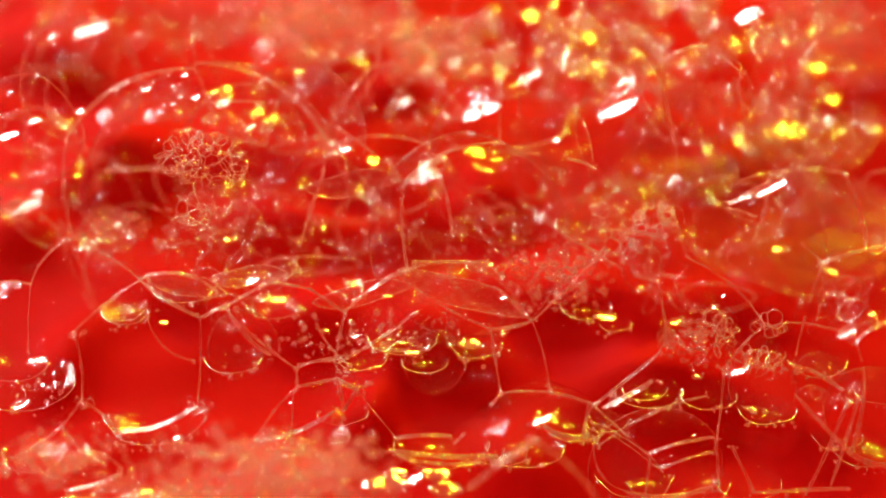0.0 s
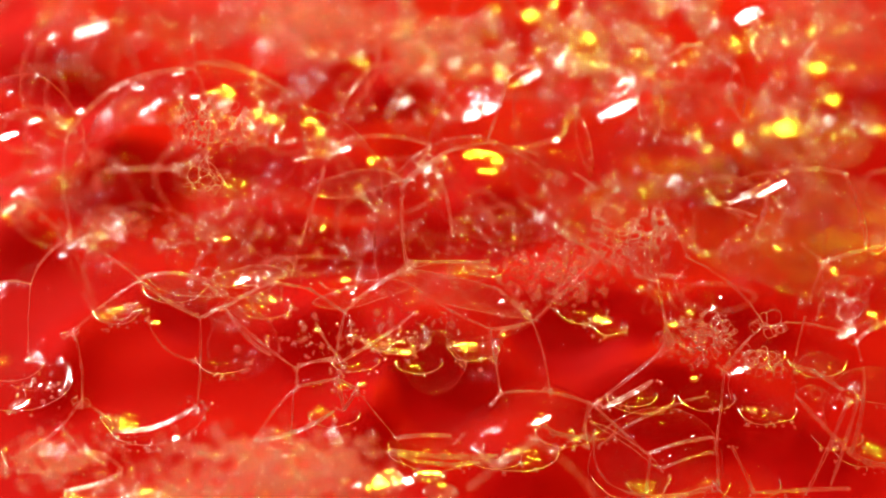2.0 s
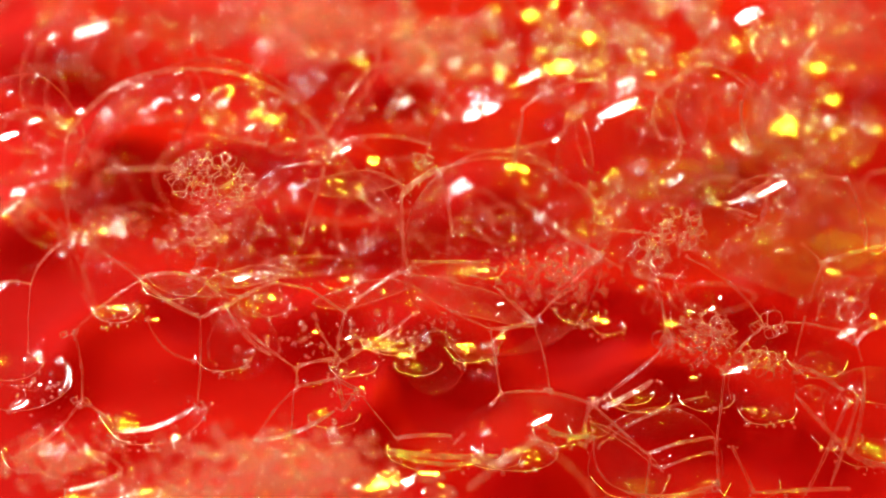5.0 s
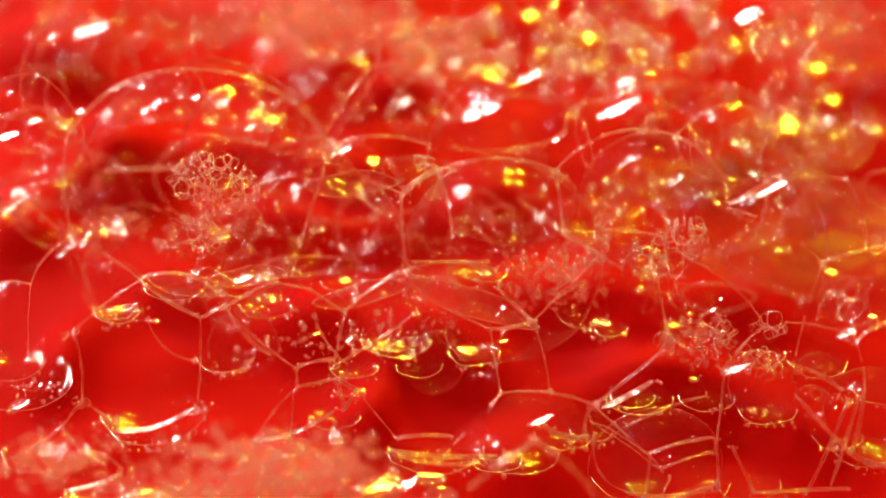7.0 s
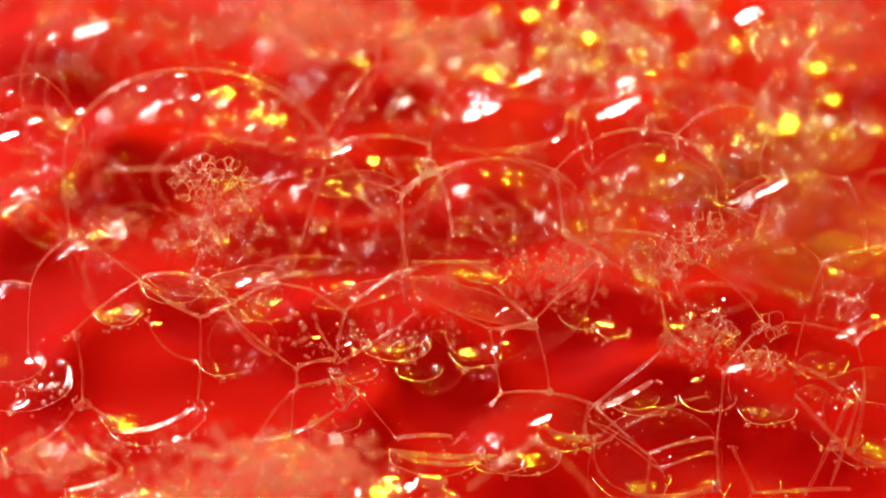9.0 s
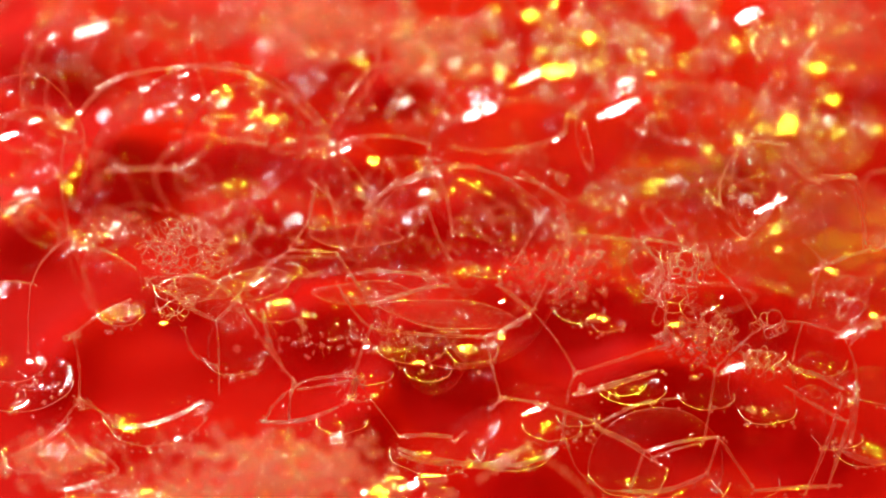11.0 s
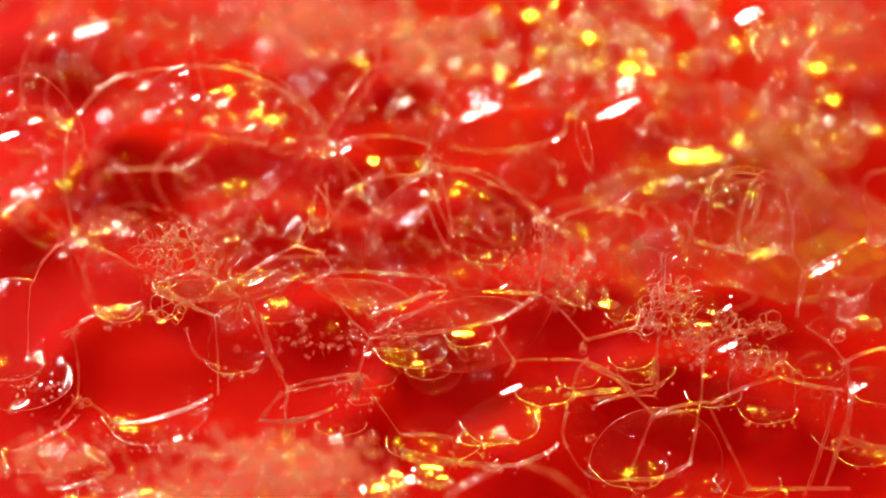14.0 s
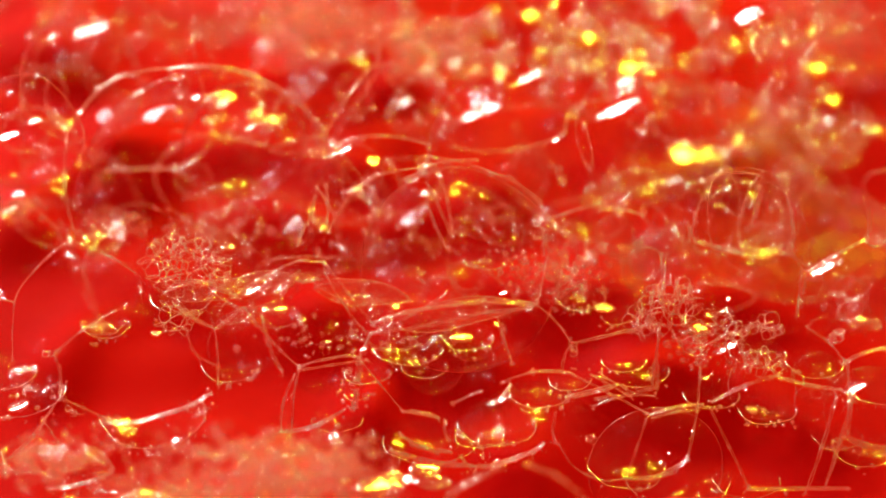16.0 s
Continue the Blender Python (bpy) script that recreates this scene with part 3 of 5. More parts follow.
patch(-9.8, -8.5, -9.0, 16.0, 3.2, 3, 50, 0.2, 0.45, 56, BEAD)
patch(17.1, 6.4, -25.0, 7.5, 3.5, 6, 16, 0.4, 0.8, 57, BEAD)
foot(38.4, 12.8, -42.0, 6.9, 60, 4)
# The WET bowls are added for a broad yellow glow, not as seen puddles.
foot(38.0, 13.2, -43.0, 10.6, 65, 0, mat=WET)
foot(38.0, 2.0, -30.0, 12.5, 61, 6, mat=WET)
foot(24.0, 8.3, -30.0, 6.5, 62, 3, mat=WET)
foot(-20.5, 14.0, -26.0, 4.1, 63, 5)
drop(21.9, 21.7, -45, 0.77)
drop(16.0, 23.4, -43, 0.83)
drop(10.9, 22.0, -44, 0.83)
drop(2.7, 21.1, -51, 0.69)
drop(6.0, 19.4, -42, 0.74)
drop(20.2, 19.4, -42, 0.58)
drop(27.0, 21.3, -46, 0.62)
drop(32.7, 23.5, -46, 0.72)
drop(44.1, 22.4, -51, 0.62)
drop(42.0, 16.2, -36, 0.82)
drop(28.0, 10.6, -31, 0.60)
drop(23.2, 7.2, -31, 0.59)
drop(17.5, 3.8, -16, 0.44)
drop(32.2, 11.7, -38, 0.55)
drop(12.2, 27.2, -42, 0.61)
drop(10.0, 26.4, -49, 0.84)
drop(-1.2, 25.0, -42, 0.64)
drop(-30.0, 24.6, -41, 0.71)
drop(-45.5, 23.8, -44, 0.61)
drop(-19.7, 14.2, -30, 0.76)
drop(-17.9, 13.5, -29, 0.82)
drop(-24.8, 13.9, -36, 0.66)
drop(13.9, 14.7, -37, 0.59)
drop(46.8, 13.2, -38, 0.64)
drop(34.5, 23.8, -45, 0.55)
drop(41.9, 20.2, -44, 0.65)
drop(45.8, 20.9, -48, 0.80)
drop(26.9, 4.5, -16, 0.42)
drop(32.7, -0.2, -16, 0.40)
drop(38.5, -2.5, -16, 0.42)
drop(-33.4, 1.7, -16, 0.46)
drop(-40.7, 13.4, -38, 0.84)
drop(-9.3, 21.4, -51, 0.77)
drop(24.5, 27.3, -43, 0.56)
drop(40.9, 24.2, -43, 0.66)
drop(-14.1, 22.2, -45, 0.55)
drop(-21.2, 0.9, -16, 0.36)
drop(-11.8, 2.0, -16, 0.38)
drop(-7.3, 9.2, -29, 0.61)
drop(17.3, 20.7, -43, 0.83)
raft(-33.3, 1.1, 1.0, 0.6, 0.5, 0, 4, 0.22, 0.42, 81)
raft(-33.4, -7.6, 1.0, 0.7, 0.7, 0, 5, 0.20, 0.40, 82)
raft(-27.1, -2.7, 1.0, 0.6, 0.5, 0, 4, 0.20, 0.38, 83)
raft(-19.7, -5.3, 1.0, 0.9, 0.7, 0, 6, 0.20, 0.42, 84)
raft(-9.7, -10.7, 1.0, 0.6, 0.7, 0, 4, 0.20, 0.36, 85)
raft(-13.6, -1.7, 0.0, 1.0, 1.2, 0, 3, 0.6, 0.9, 86)
raft(10.2, 6.7, 0.0, 0.6, 0.5, 0, 4, 0.22, 0.42, 87)
raft(14.1, -0.8, 1.0, 0.8, 0.7, 0, 6, 0.22, 0.42, 88)
raft(7.9, -6.5, 1.0, 0.6, 0.5, 0, 3, 0.20, 0.36, 89)
raft(9.5, -12.8, 1.0, 0.5, 0.4, 0, 3, 0.20, 0.34, 90)
raft(13.5, -14.2, 1.0, 0.7, 0.6, 0, 5, 0.20, 0.40, 91)
raft(34.2, -1.4, 0.0, 0.6, 0.6, 0, 4, 0.20, 0.38, 92)
raft(25.3, -10.8, 0.0, 0.7, 0.6, 0, 4, 0.22, 0.40, 93)
raft(-2.8, -2.0, 0.0, 0.7, 0.6, 0, 4, 0.22, 0.40, 94)
raft(-32.4, -13.7, 1.0, 0.9, 0.7, 0, 6, 0.22, 0.42, 95)
raft(-22.0, -13.9, 1.0, 0.8, 0.7, 0, 5, 0.22, 0.42, 96)
foot(-8.7, -12.6, 1.0, 1.1, 66, 5)
foot(-24.5, -3.1, -3.0, 3.1, 67, 5)
foot(-18.4, -2.6, -4.0, 3.2, 68, 5)
foot(4.0, -2.0, -5.0, 2.1, 69, 6)
foot(28.8, -9.5, -3.0, 2.5, 70, 8)
foot(-29.9, -5.7, -4.0, 2.1, 73, 5)
foot(-9.7, -3.1, -7.0, 1.6, 74, 3)
foot(-33.6, 1.7, -14.0, 2.7, 75, 8)
foot(39.8, -12.8, -1.0, 2.6, 76, 4)
foot(-36.3, -18.0, 3.0, 3.0, 77, 8)
foot(-30.8, -21.5, 3.0, 2.5, 78, 16)
raft(20.8, -4.5, 1.0, 2.1, 3.1, 0, 9, 0.9, 1.7, 115, slide=[(0, 0.00, 1.53, -13), (9.2, 0.00, 1.53, -13), (10.4, 0.00, 1.02, -8), (11.6, 0.00, 0.20, -1), (12.2, 0.00, -0.41, 0), (13, 0.00, 0.00, 0), (16, 0.00, -0.15, 0)])
foot(18.1, -13.6, -5.0, 3.1, 119, 6)
foot(17.1, -20.6, 0.0, 3.6, 120, 8)
foot(6.9, -18.3, 0.0, 3.6, 121, 5)
foot(24.3, -13.5, -4.0, 2.6, 122, 8)
drop(-33.0, 1.5, -11, 0.75, 1.5)
drop(-31.1, -5.8, -11, 0.70, 1.5)
drop(-26.9, -6.7, -7, 0.35, 1.5)
drop(-16.8, -4.7, -11, 0.90, 1.5)
drop(-21.0, 1.1, -11, 0.50, 1.5)
drop(-9.3, -3.0, -11, 0.50, 1.5)
drop(-38.5, -10.3, -7, 0.50, 1.5)
drop(-5.8, -4.2, -11, 0.35, 1.5)
drop(-3.5, -10.1, -7, 0.50, 1.5)
drop(2.2, -9.5, -7, 0.80, 1.5)
drop(14.9, -6.9, -7, 0.70, 1.5)
drop(21.6, -7.1, -7, 0.60, 1.5)
drop(23.6, -6.2, -11, 0.30, 1.5)
drop(30.8, 0.8, -11, 0.50, 1.5)
drop(32.6, -0.1, -11, 0.60, 1.5)
drop(37.2, -2.2, -11, 0.60, 1.5)
drop(23.5, -12.2, -7, 0.35, 1.5)
drop(5.6, -8.6, -7, 0.35, 1.5)
drop(28.9, -15.0, -7, 0.40, 1.5)
drop(4.0, -2.3, -11, 0.45, 1.5)
drop(-14.2, -5.8, -11, 0.30, 1.5)
drop(-11.8, -7.9, -7, 0.30, 1.5)
drop(-7.6, -13.2, -7, 0.30, 1.5)
drop(41.1, -6.4, -11, 0.40, 1.5)
drop(-39.0, -14.3, -4, 0.75, 1.5, "white")
drop(-18.4, -2.7, -4, 0.65, 1.6, "white")
drop(-37.1, -12.5, -4, 0.22, 1.3, "white")
drop(-36.1, -12.3, -4, 0.18, 1.0, "white")
drop(-35.3, -13.0, -4, 0.16, 1.0, "white")
drop(5.5, -5.4, -4, 0.32, 1.4, "white")
drop(25.6, -4.6, -4, 0.22, 1.0, "white")
drop(37.4, -14.0, -4, 0.18, 1.0, "white")
drop(36.1, -14.6, -4, 0.18, 1.0, "white")
drop(38.3, -13.0, -4, 0.14, 1.0, "white")
drop(20.9, -19.1, -4, 0.16, 1.0, "white")
drop(23.7, -11.7, -4, 0.14, 1.2, "white")
drop(-8.0, -3.7, -4, 0.14, 1.0, "white")
drop(-14.8, -14.3, -4, 0.11, 1.0, "white")
drop(27.9, -13.0, -4, 0.14, 1.0, "white")
patch(-30.0, -15.5, 0.0, 1.8, 1.5, 1, 26, 0.08, 0.22, 200, BEAD)
patch(-22.1, -14.3, 0.0, 2.0, 1.3, 1, 30, 0.08, 0.22, 201, BEAD)
patch(-28.5, -16.5, 0.0, 1.5, 0.8, 1, 20, 0.08, 0.22, 202, BEAD)
patch(-37.9, -12.7, 0.0, 4.1, 0.9, 1, 34, 0.08, 0.22, 203, BEAD)
patch(-34.6, -12.7, 0.0, 1.3, 1.0, 1, 16, 0.08, 0.22, 204, BEAD)
patch(-30.5, -21.8, 0.0, 2.0, 0.8, 1, 30, 0.08, 0.22, 205, BEAD)
patch(-8.4, -13.2, 0.0, 2.0, 0.8, 1, 16, 0.08, 0.22, 206, BEAD)
patch(-7.5, -7.7, -3.0, 4.7, 1.3, 1, 40, 0.08, 0.22, 207, BEAD)
patch(-11.6, -8.8, -3.0, 2.6, 1.3, 1, 24, 0.08, 0.22, 208, BEAD)
patch(13.0, -17.2, 0.0, 1.1, 0.8, 1, 26, 0.08, 0.22, 209, BEAD)
patch(4.1, -18.9, 0.0, 1.5, 0.7, 1, 14, 0.08, 0.22, 210, BEAD)
patch(35.5, -17.8, 0.0, 1.0, 0.7, 1, 18, 0.08, 0.22, 211, BEAD)
patch(36.5, -14.0, 0.0, 1.7, 1.3, 1, 26, 0.08, 0.22, 212, BEAD)
patch(39.7, -6.9, -3.0, 1.9, 1.1, 1, 30, 0.08, 0.22, 213, BEAD)
patch(24.6, -7.7, -3.0, 2.6, 2.6, 1, 50, 0.08, 0.22, 214, BEAD)
patch(23.1, -10.3, -3.0, 1.2, 0.8, 1, 12, 0.08, 0.22, 215, BEAD)
patch(28.6, -14.6, 0.0, 1.4, 0.6, 1, 16, 0.08, 0.22, 216, BEAD)
patch(24.7, -21.8, 0.0, 1.0, 0.6, 1, 14, 0.08, 0.22, 217, BEAD)
patch(5.5, -8.2, -3.0, 1.0, 2.1, 1, 16, 0.08, 0.22, 218, BEAD)
patch(-4.1, -8.2, -3.0, 2.6, 1.0, 1, 26, 0.08, 0.22, 219, BEAD)
patch(-0.2, -6.2, -3.0, 3.1, 1.0, 1, 24, 0.08, 0.22, 220, BEAD)
foot(-38.4, -11.8, -1.0, 4.9, 300, 10)
foot(-35.0, -18.4, -1.0, 3.1, 301, 8)
foot(-30.9, -22.5, -1.0, 3.6, 302, 10)
foot(-9.9, -15.1, -1.0, 2.3, 303, 6)
foot(4.9, -19.0, -1.0, 2.3, 304, 8)
foot(13.4, -16.4, -1.0, 2.0, 305, 8)
foot(27.5, -21.0, -1.0, 3.1, 306, 6)
foot(35.7, -16.9, -1.0, 2.3, 307, 8)
foot(17.2, -13.3, -1.0, 2.0, 308, 4)
foot(34.1, -10.2, -1.0, 2.6, 309, 6)
foot(-16.5, -5.2, -6.0, 2.4, 310, 4)
foot(-30.5, -5.5, -6.0, 2.1, 311, 4)
patch(-21.9, 2.2, -12.0, 20.6, 3.3, 4, 60, 0.16, 0.34, 401, BEAD)
patch(5.2, 0.6, -12.0, 18.4, 3.8, 4, 60, 0.16, 0.34, 402, BEAD)
patch(29.1, 0.6, -12.0, 11.9, 3.3, 4, 36, 0.16, 0.34, 403, BEAD)
patch(-10.5, 13.2, -22.0, 18.2, 4.6, 5, 60, 0.22, 0.5, 404, BEAD)


# ---- threads of the front net ----
SPANS = {"a": (0, 1.7), "b": (2.0, 2.85), "bb": (3.1, 4.2), "c": (6.3, 9.2), "d": (11.3, 11.9), "e": (12.1, 12.7), "f": (12.95, 15.05), "g": (15.2, 16.0), "h": (12.95, 14.15), "i": (14.4, 16.0)}
NET = []


def strand_bead(thing, end, place, size, mesh):
    bead = new("bead", mesh)
    bead.parent, bead.scale = thing, Vector((size, size, size)) * 0.001
    return end, place, bead


def strand(w, thick, lines, sag, **spans):
    """A border of water where films meet: a few clear threads side by side with a thin web between them, swollen at both ends.
    It is two pieces that slide along each other as it stretches. Its ends in mm across and up at w mm out of the heap's face, for each span of time that it rests in; sag: mm by which it bows up."""
    g = random.Random(int(w * 7 + 100 * sag + 31 * lines) + len(spans))
    given = [(k, spans[k]) for k in sorted(spans)]
    main = spans.get("c", given[0][1])
    length = math.hypot(main[2] - main[0], main[3] - main[1])
    chords = [math.hypot(q[2] - q[0], q[3] - q[1]) for _, q in given]
    poses, last = [], math.atan2(main[3] - main[1], main[2] - main[0])
    side = 1 if math.cos(last) - 0.3 * math.sin(last) > 0 else -1
    dip = g.uniform(0.04, 0.10)
    for k, (u1, v1, u2, v2) in given:
        turn = math.atan2(v2 - v1, u2 - u1)
        while turn - last > math.pi / 2:
            turn -= math.pi
        while turn - last < -math.pi / 2:
            turn += math.pi
        last = turn
        x, y = U * math.cos(turn) + V * math.sin(turn), V * math.cos(turn) - U * math.sin(turn)
        m = Matrix((x, y, W)).transposed().to_4x4()
        m.translation = bank((u1 + u2) / 2, (v1 + v2) / 2, w)
        poses += [(t, m) for t in SPANS[k]]
    poses[0], poses[-1] = (0, poses[0][1]), (16.0, poses[-1][1])
    thing = new("soap_strand")
    tagged(thing, "clear thread of soapy water where bubbles meet", "soap thread", "threads of the foam")
    spread = 0.0 if lines == 1 else 0.06 * thick * (1 + 0.4 * (lines - 2))
    half = min(max(chords) * 0.51 + 0.1, min(chords))
    slack = max(chords) - min(chords) > 0.03 * length
    n = max(6, int(half / 0.4))
    parts = []
    for end in (-1, 1):
        rows = []
        for i in range(lines):
            a = 0 if lines == 1 else 2 * i / (lines - 1) - 1
            phase, line = g.uniform(0, 6), []
            for k in range(n + 1):
                x = half * k / n
                hump = 1 - max(0.0, 1 - x / (length / 2)) ** 2
                gap = 0.12 + 0.95 * min(1.0, 2.2 * hump) + 0.22 * math.sin(x * 1.7 + phase) * (1 - hump)
                y = side * sag * hump + a * spread * gap + 0.02 * math.sin(x * 2.5 + phase)
                z = dip * length * hump + 0.5 * spread * math.cos(a * 2) * gap
                line.append(Vector((-end * x, y, z)) * 0.001)
            rows.append(line)
            vs, fs = [], []
            tube(vs, fs, line, 0.001 * min(thick, 1.7) * (0.058 if lines == 1 else 0.034), sides=8, node=1.2 / thick)
            parts.append((end, Vector(), mesh_ob("thread", vs, fs, THREAD, thing)))
        if lines > 2:
            flat, wide = Vector((0, -0.643, 0.766)), 0.00005 * lines * thick ** 0.5
            edge = [(p + flat * wide * (1 + 0.5 * math.sin(k * 0.9)), p - flat * wide * (0.8 + 0.5 * math.sin(k * 1.3))) for k, p in enumerate(rows[lines // 2])]
            vs = [q + Vector((0, 0.766, 0.643)) * 0.00003 * math.sin(k * 1.7 + s) for s in (0, 1) for k, q in enumerate(p[s] for p in edge)]
            m = n + 1
            parts.append((end, Vector(), mesh_ob("ledge", vs, [(k, k + 1, m + k + 1, m + k) for k in range(n)], LEDGE, thing)))
        if lines > 1:
            m = n + 1
            parts.append((end, Vector(), mesh_ob("web", rows[0] + rows[-1], [(k, k + 1, m + k + 1, m + k) for k in range(n)], RIBBON, thing)))
        for k in range(g.randint(2, 5)):
            parts.append(strand_bead(thing, end, rows[0][0] + Vector([g.gauss(0, 0.13 * thick) for _ in range(3)]) * 0.001, g.uniform(0.05, 0.11) * min(thick, 1.6), NODE_MESH))
        for k in range(7 if lines > 3 else 0):
            spot = rows[0][int(n * g.random())]
            parts.append(strand_bead(thing, end, spot + Vector((g.gauss(0, 0.25), g.gauss(-0.3 * side, 0.25), g.gauss(0, 0.2))) * 0.001, g.uniform(0.07, 0.17), BEAD_MESH))
    for end, spot, ob in parts:
        ob.matrix_parent_inverse = Matrix()
        ob.location = spot + Vector((end * length * 0.0005, 0, 0))
        if slack:
            size = Matrix.Diagonal((*ob.scale, 1))
            steps = [(t, Matrix.Translation(spot + Vector((end * c * 0.0005, 0, 0))) @ size) for (k, _), c in zip(given, chords) for t in SPANS[k]]
            steps[0], steps[-1] = (0, steps[0][1]), (16.0, steps[-1][1])
            NET.append((ob, steps))
    thing.matrix_world = poses[0][1]
    NET.append((thing, poses))
    return thing


strand(0, 1, 2, 0.20, c=(-40.0, -3.0, -37.2, -3.2), d=(-40.0, -3.0, -36.6, -3.3), h=(-40.0, -2.8, -36.9, -2.9), i=(-41.5, -4.7, -38.7, -4.8))
strand(0, 1, 2, 0.51, c=(-37.2, -3.2, -33.6, 1.0), h=(-36.9, -2.9, -33.3, 1.2), i=(-38.7, -4.8, -33.7, 0.6))
strand(-2, 1.49, 2, -0.52, c=(-33.8, 1.3, -34.2, 10.4), e=(-33.9, 1.1, -34.6, 9.8), f=(-33.6, 1.6, -34.2, 10.4))
strand(-9, 1.8, 3, 1.82, c=(-35.4, 10.8, -23.4, 17.0), d=(-35.4, 11.2, -25.8, 17.1), f=(-35.4, 11.2, -25.8, 17.1))
strand(-9, 1.8, 3, 2.03, b=(-23.2, 17.6, -10.9, 10.2), bb=(-23.4, 17.0, -10.4, 9.4), c=(-23.4, 17.0, -10.4, 9.4), d=(-25.8, 17.1, -12.0, 11.8), f=(-25.8, 17.0, -12.0, 12.1))
strand(0, 1.2, 2, 0.31, c=(-33.2, 0.9, -27.3, -2.8), d=(-32.8, 0.6, -27.7, -1.7), h=(-32.8, 0.6, -27.7, -1.7), i=(-33.1, 0.6, -27.7, -2.2))
strand(0, 1.1, 2, 0.20, c=(-33.3, -7.5, -27.5, -2.9), d=(-33.2, -7.6, -28.2, -4.6), h=(-33.4, -7.2, -29.0, -4.9), i=(-35.1, -9.5, -29.5, -5.5))
strand(0, 1.4, 3, -0.20, c=(-27.2, -2.9, -21.9, -6.2), d=(-24.7, -3.8, -20.4, -6.5), f=(-24.7, -3.8, -20.6, -6.0), g=(-24.4, -4.8, -20.6, -7.2))
strand(-1, 1.3, 3, 1.13, c=(-27.4, -2.7, -20.4, -4.0), d=(-25.3, -3.0, -19.2, -4.0), f=(-25.3, -2.9, -19.2, -3.6), g=(-25.3, -4.0, -18.7, -4.3))
strand(0, 1.4, 2, 0.00, c=(-21.8, -6.2, -19.6, -5.0), d=(-20.3, -6.4, -18.3, -4.5), f=(-20.5, -6.1, -19.3, -5.2), g=(-20.5, -7.2, -18.0, -5.3))
strand(0, 1, 2, 0.20, c=(-22.1, -13.5, -21.9, -6.2), d=(-20.1, -12.7, -20.4, -6.5), f=(-20.3, -12.7, -20.6, -6.1), g=(-20.3, -12.2, -20.6, -7.2))
strand(0, 1.2, 2, 0.41, c=(-33.3, -7.7, -32.6, -13.6), e=(-33.5, -7.6, -33.0, -13.5), h=(-33.5, -7.6, -33.0, -13.5), i=(-35.0, -9.6, -34.6, -13.5))
strand(-1, 0.8, 1, 0.00, c=(-37.4, -3.3, -37.6, -9.4), h=(-37.4, -3.3, -37.6, -9.4), i=(-38.9, -5.1, -39.0, -10.2))
strand(0, 1.2, 2, 0.20, c=(-32.6, -13.7, -29.5, -16.1), h=(-32.8, -13.4, -29.8, -15.5), i=(-34.6, -13.5, -30.3, -15.5))
strand(0, 1.5, 4, -0.71, c=(-29.5, -16.4, -22.2, -14.1), f=(-29.8, -15.6, -20.8, -13.1), g=(-30.4, -15.7, -20.8, -12.9))
strand(1, 1.5, 3, -0.25, c=(-34.2, -15.9, -38.7, -18.8), h=(-32.9, -15.3, -38.7, -18.2), i=(-35.7, -15.4, -39.0, -18.8))
strand(0, 1, 2, 0.00, c=(-32.6, -13.7, -34.4, -16.1), h=(-32.8, -13.4, -34.8, -15.7), i=(-34.6, -13.5, -36.0, -15.5))
strand(0, 1, 2, 0.00, c=(-34.4, -16.1, -32.8, -18.0), h=(-34.8, -15.7, -33.3, -17.5), i=(-36.0, -15.5, -34.6, -17.5))
strand(0, 1.3, 2, 0.20, c=(-19.6, -5.3, -15.2, -3.0), d=(-18.6, -4.3, -13.7, 0.1), f=(-18.6, -3.0, -13.2, 0.3), g=(-18.6, -4.1, -12.9, -1.0))
strand(0, 1.1, 2, 0.00, c=(-15.2, -3.0, -12.0, -3.6), d=(-13.7, 0.1, -9.4, -0.1), f=(-13.2, 0.3, -10.8, -0.4), g=(-12.9, -1.0, -10.7, -1.2))
strand(0, 1.2, 2, -0.20, c=(-19.5, -5.5, -13.2, -10.8), d=(-18.0, -5.3, -13.2, -12.2), f=(-17.5, -5.0, -13.9, -12.6), g=(-17.9, -5.3, -12.9, -10.7))
strand(-2, 1.6, 3, -0.31, c=(-19.3, -6.1, -15.7, -9.7), d=(-16.2, -5.6, -14.6, -10.8), f=(-16.4, -6.1, -14.6, -11.3))
strand(0, 1.3, 2, 0.31, c=(-13.2, -10.8, -9.8, -10.1), d=(-13.1, -12.3, -8.1, -11.6), f=(-13.9, -12.6, -7.6, -11.4), g=(-12.9, -10.7, -7.6, -9.7))
strand(0, 1.2, 2, 0.00, c=(-13.1, -12.4, -9.7, -11.7), d=(-12.9, -12.7, -8.5, -11.9), f=(-13.5, -12.8, -8.1, -11.8), g=(-12.7, -10.9, -7.8, -10.1))
strand(0, 1, 2, 0.00, c=(-13.2, -10.8, -13.1, -12.5), f=(-13.9, -12.6, -14.2, -14.2), g=(-13.0, -10.9, -13.5, -13.2))
strand(0, 1.3, 2, 0.00, c=(-9.8, -10.1, -8.9, -5.8), d=(-8.0, -11.5, -6.3, -6.9), f=(-7.7, -11.4, -6.6, -8.0), g=(-7.6, -9.9, -6.6, -7.7))
strand(0, 1.2, 2, 0.00, c=(-12.0, -3.6, -8.9, -5.7), d=(-9.4, -0.2, -6.3, -5.1), f=(-10.9, -0.5, -6.6, -6.2), g=(-10.7, -1.2, -6.3, -6.8))
strand(-1, 1, 2, -0.26, c=(-11.5, -6.6, -8.9, -10.2), d=(-9.4, -3.0, -6.4, -7.0), f=(-11.5, -2.0, -6.6, -8.0), g=(-10.7, -2.0, -6.9, -7.6))
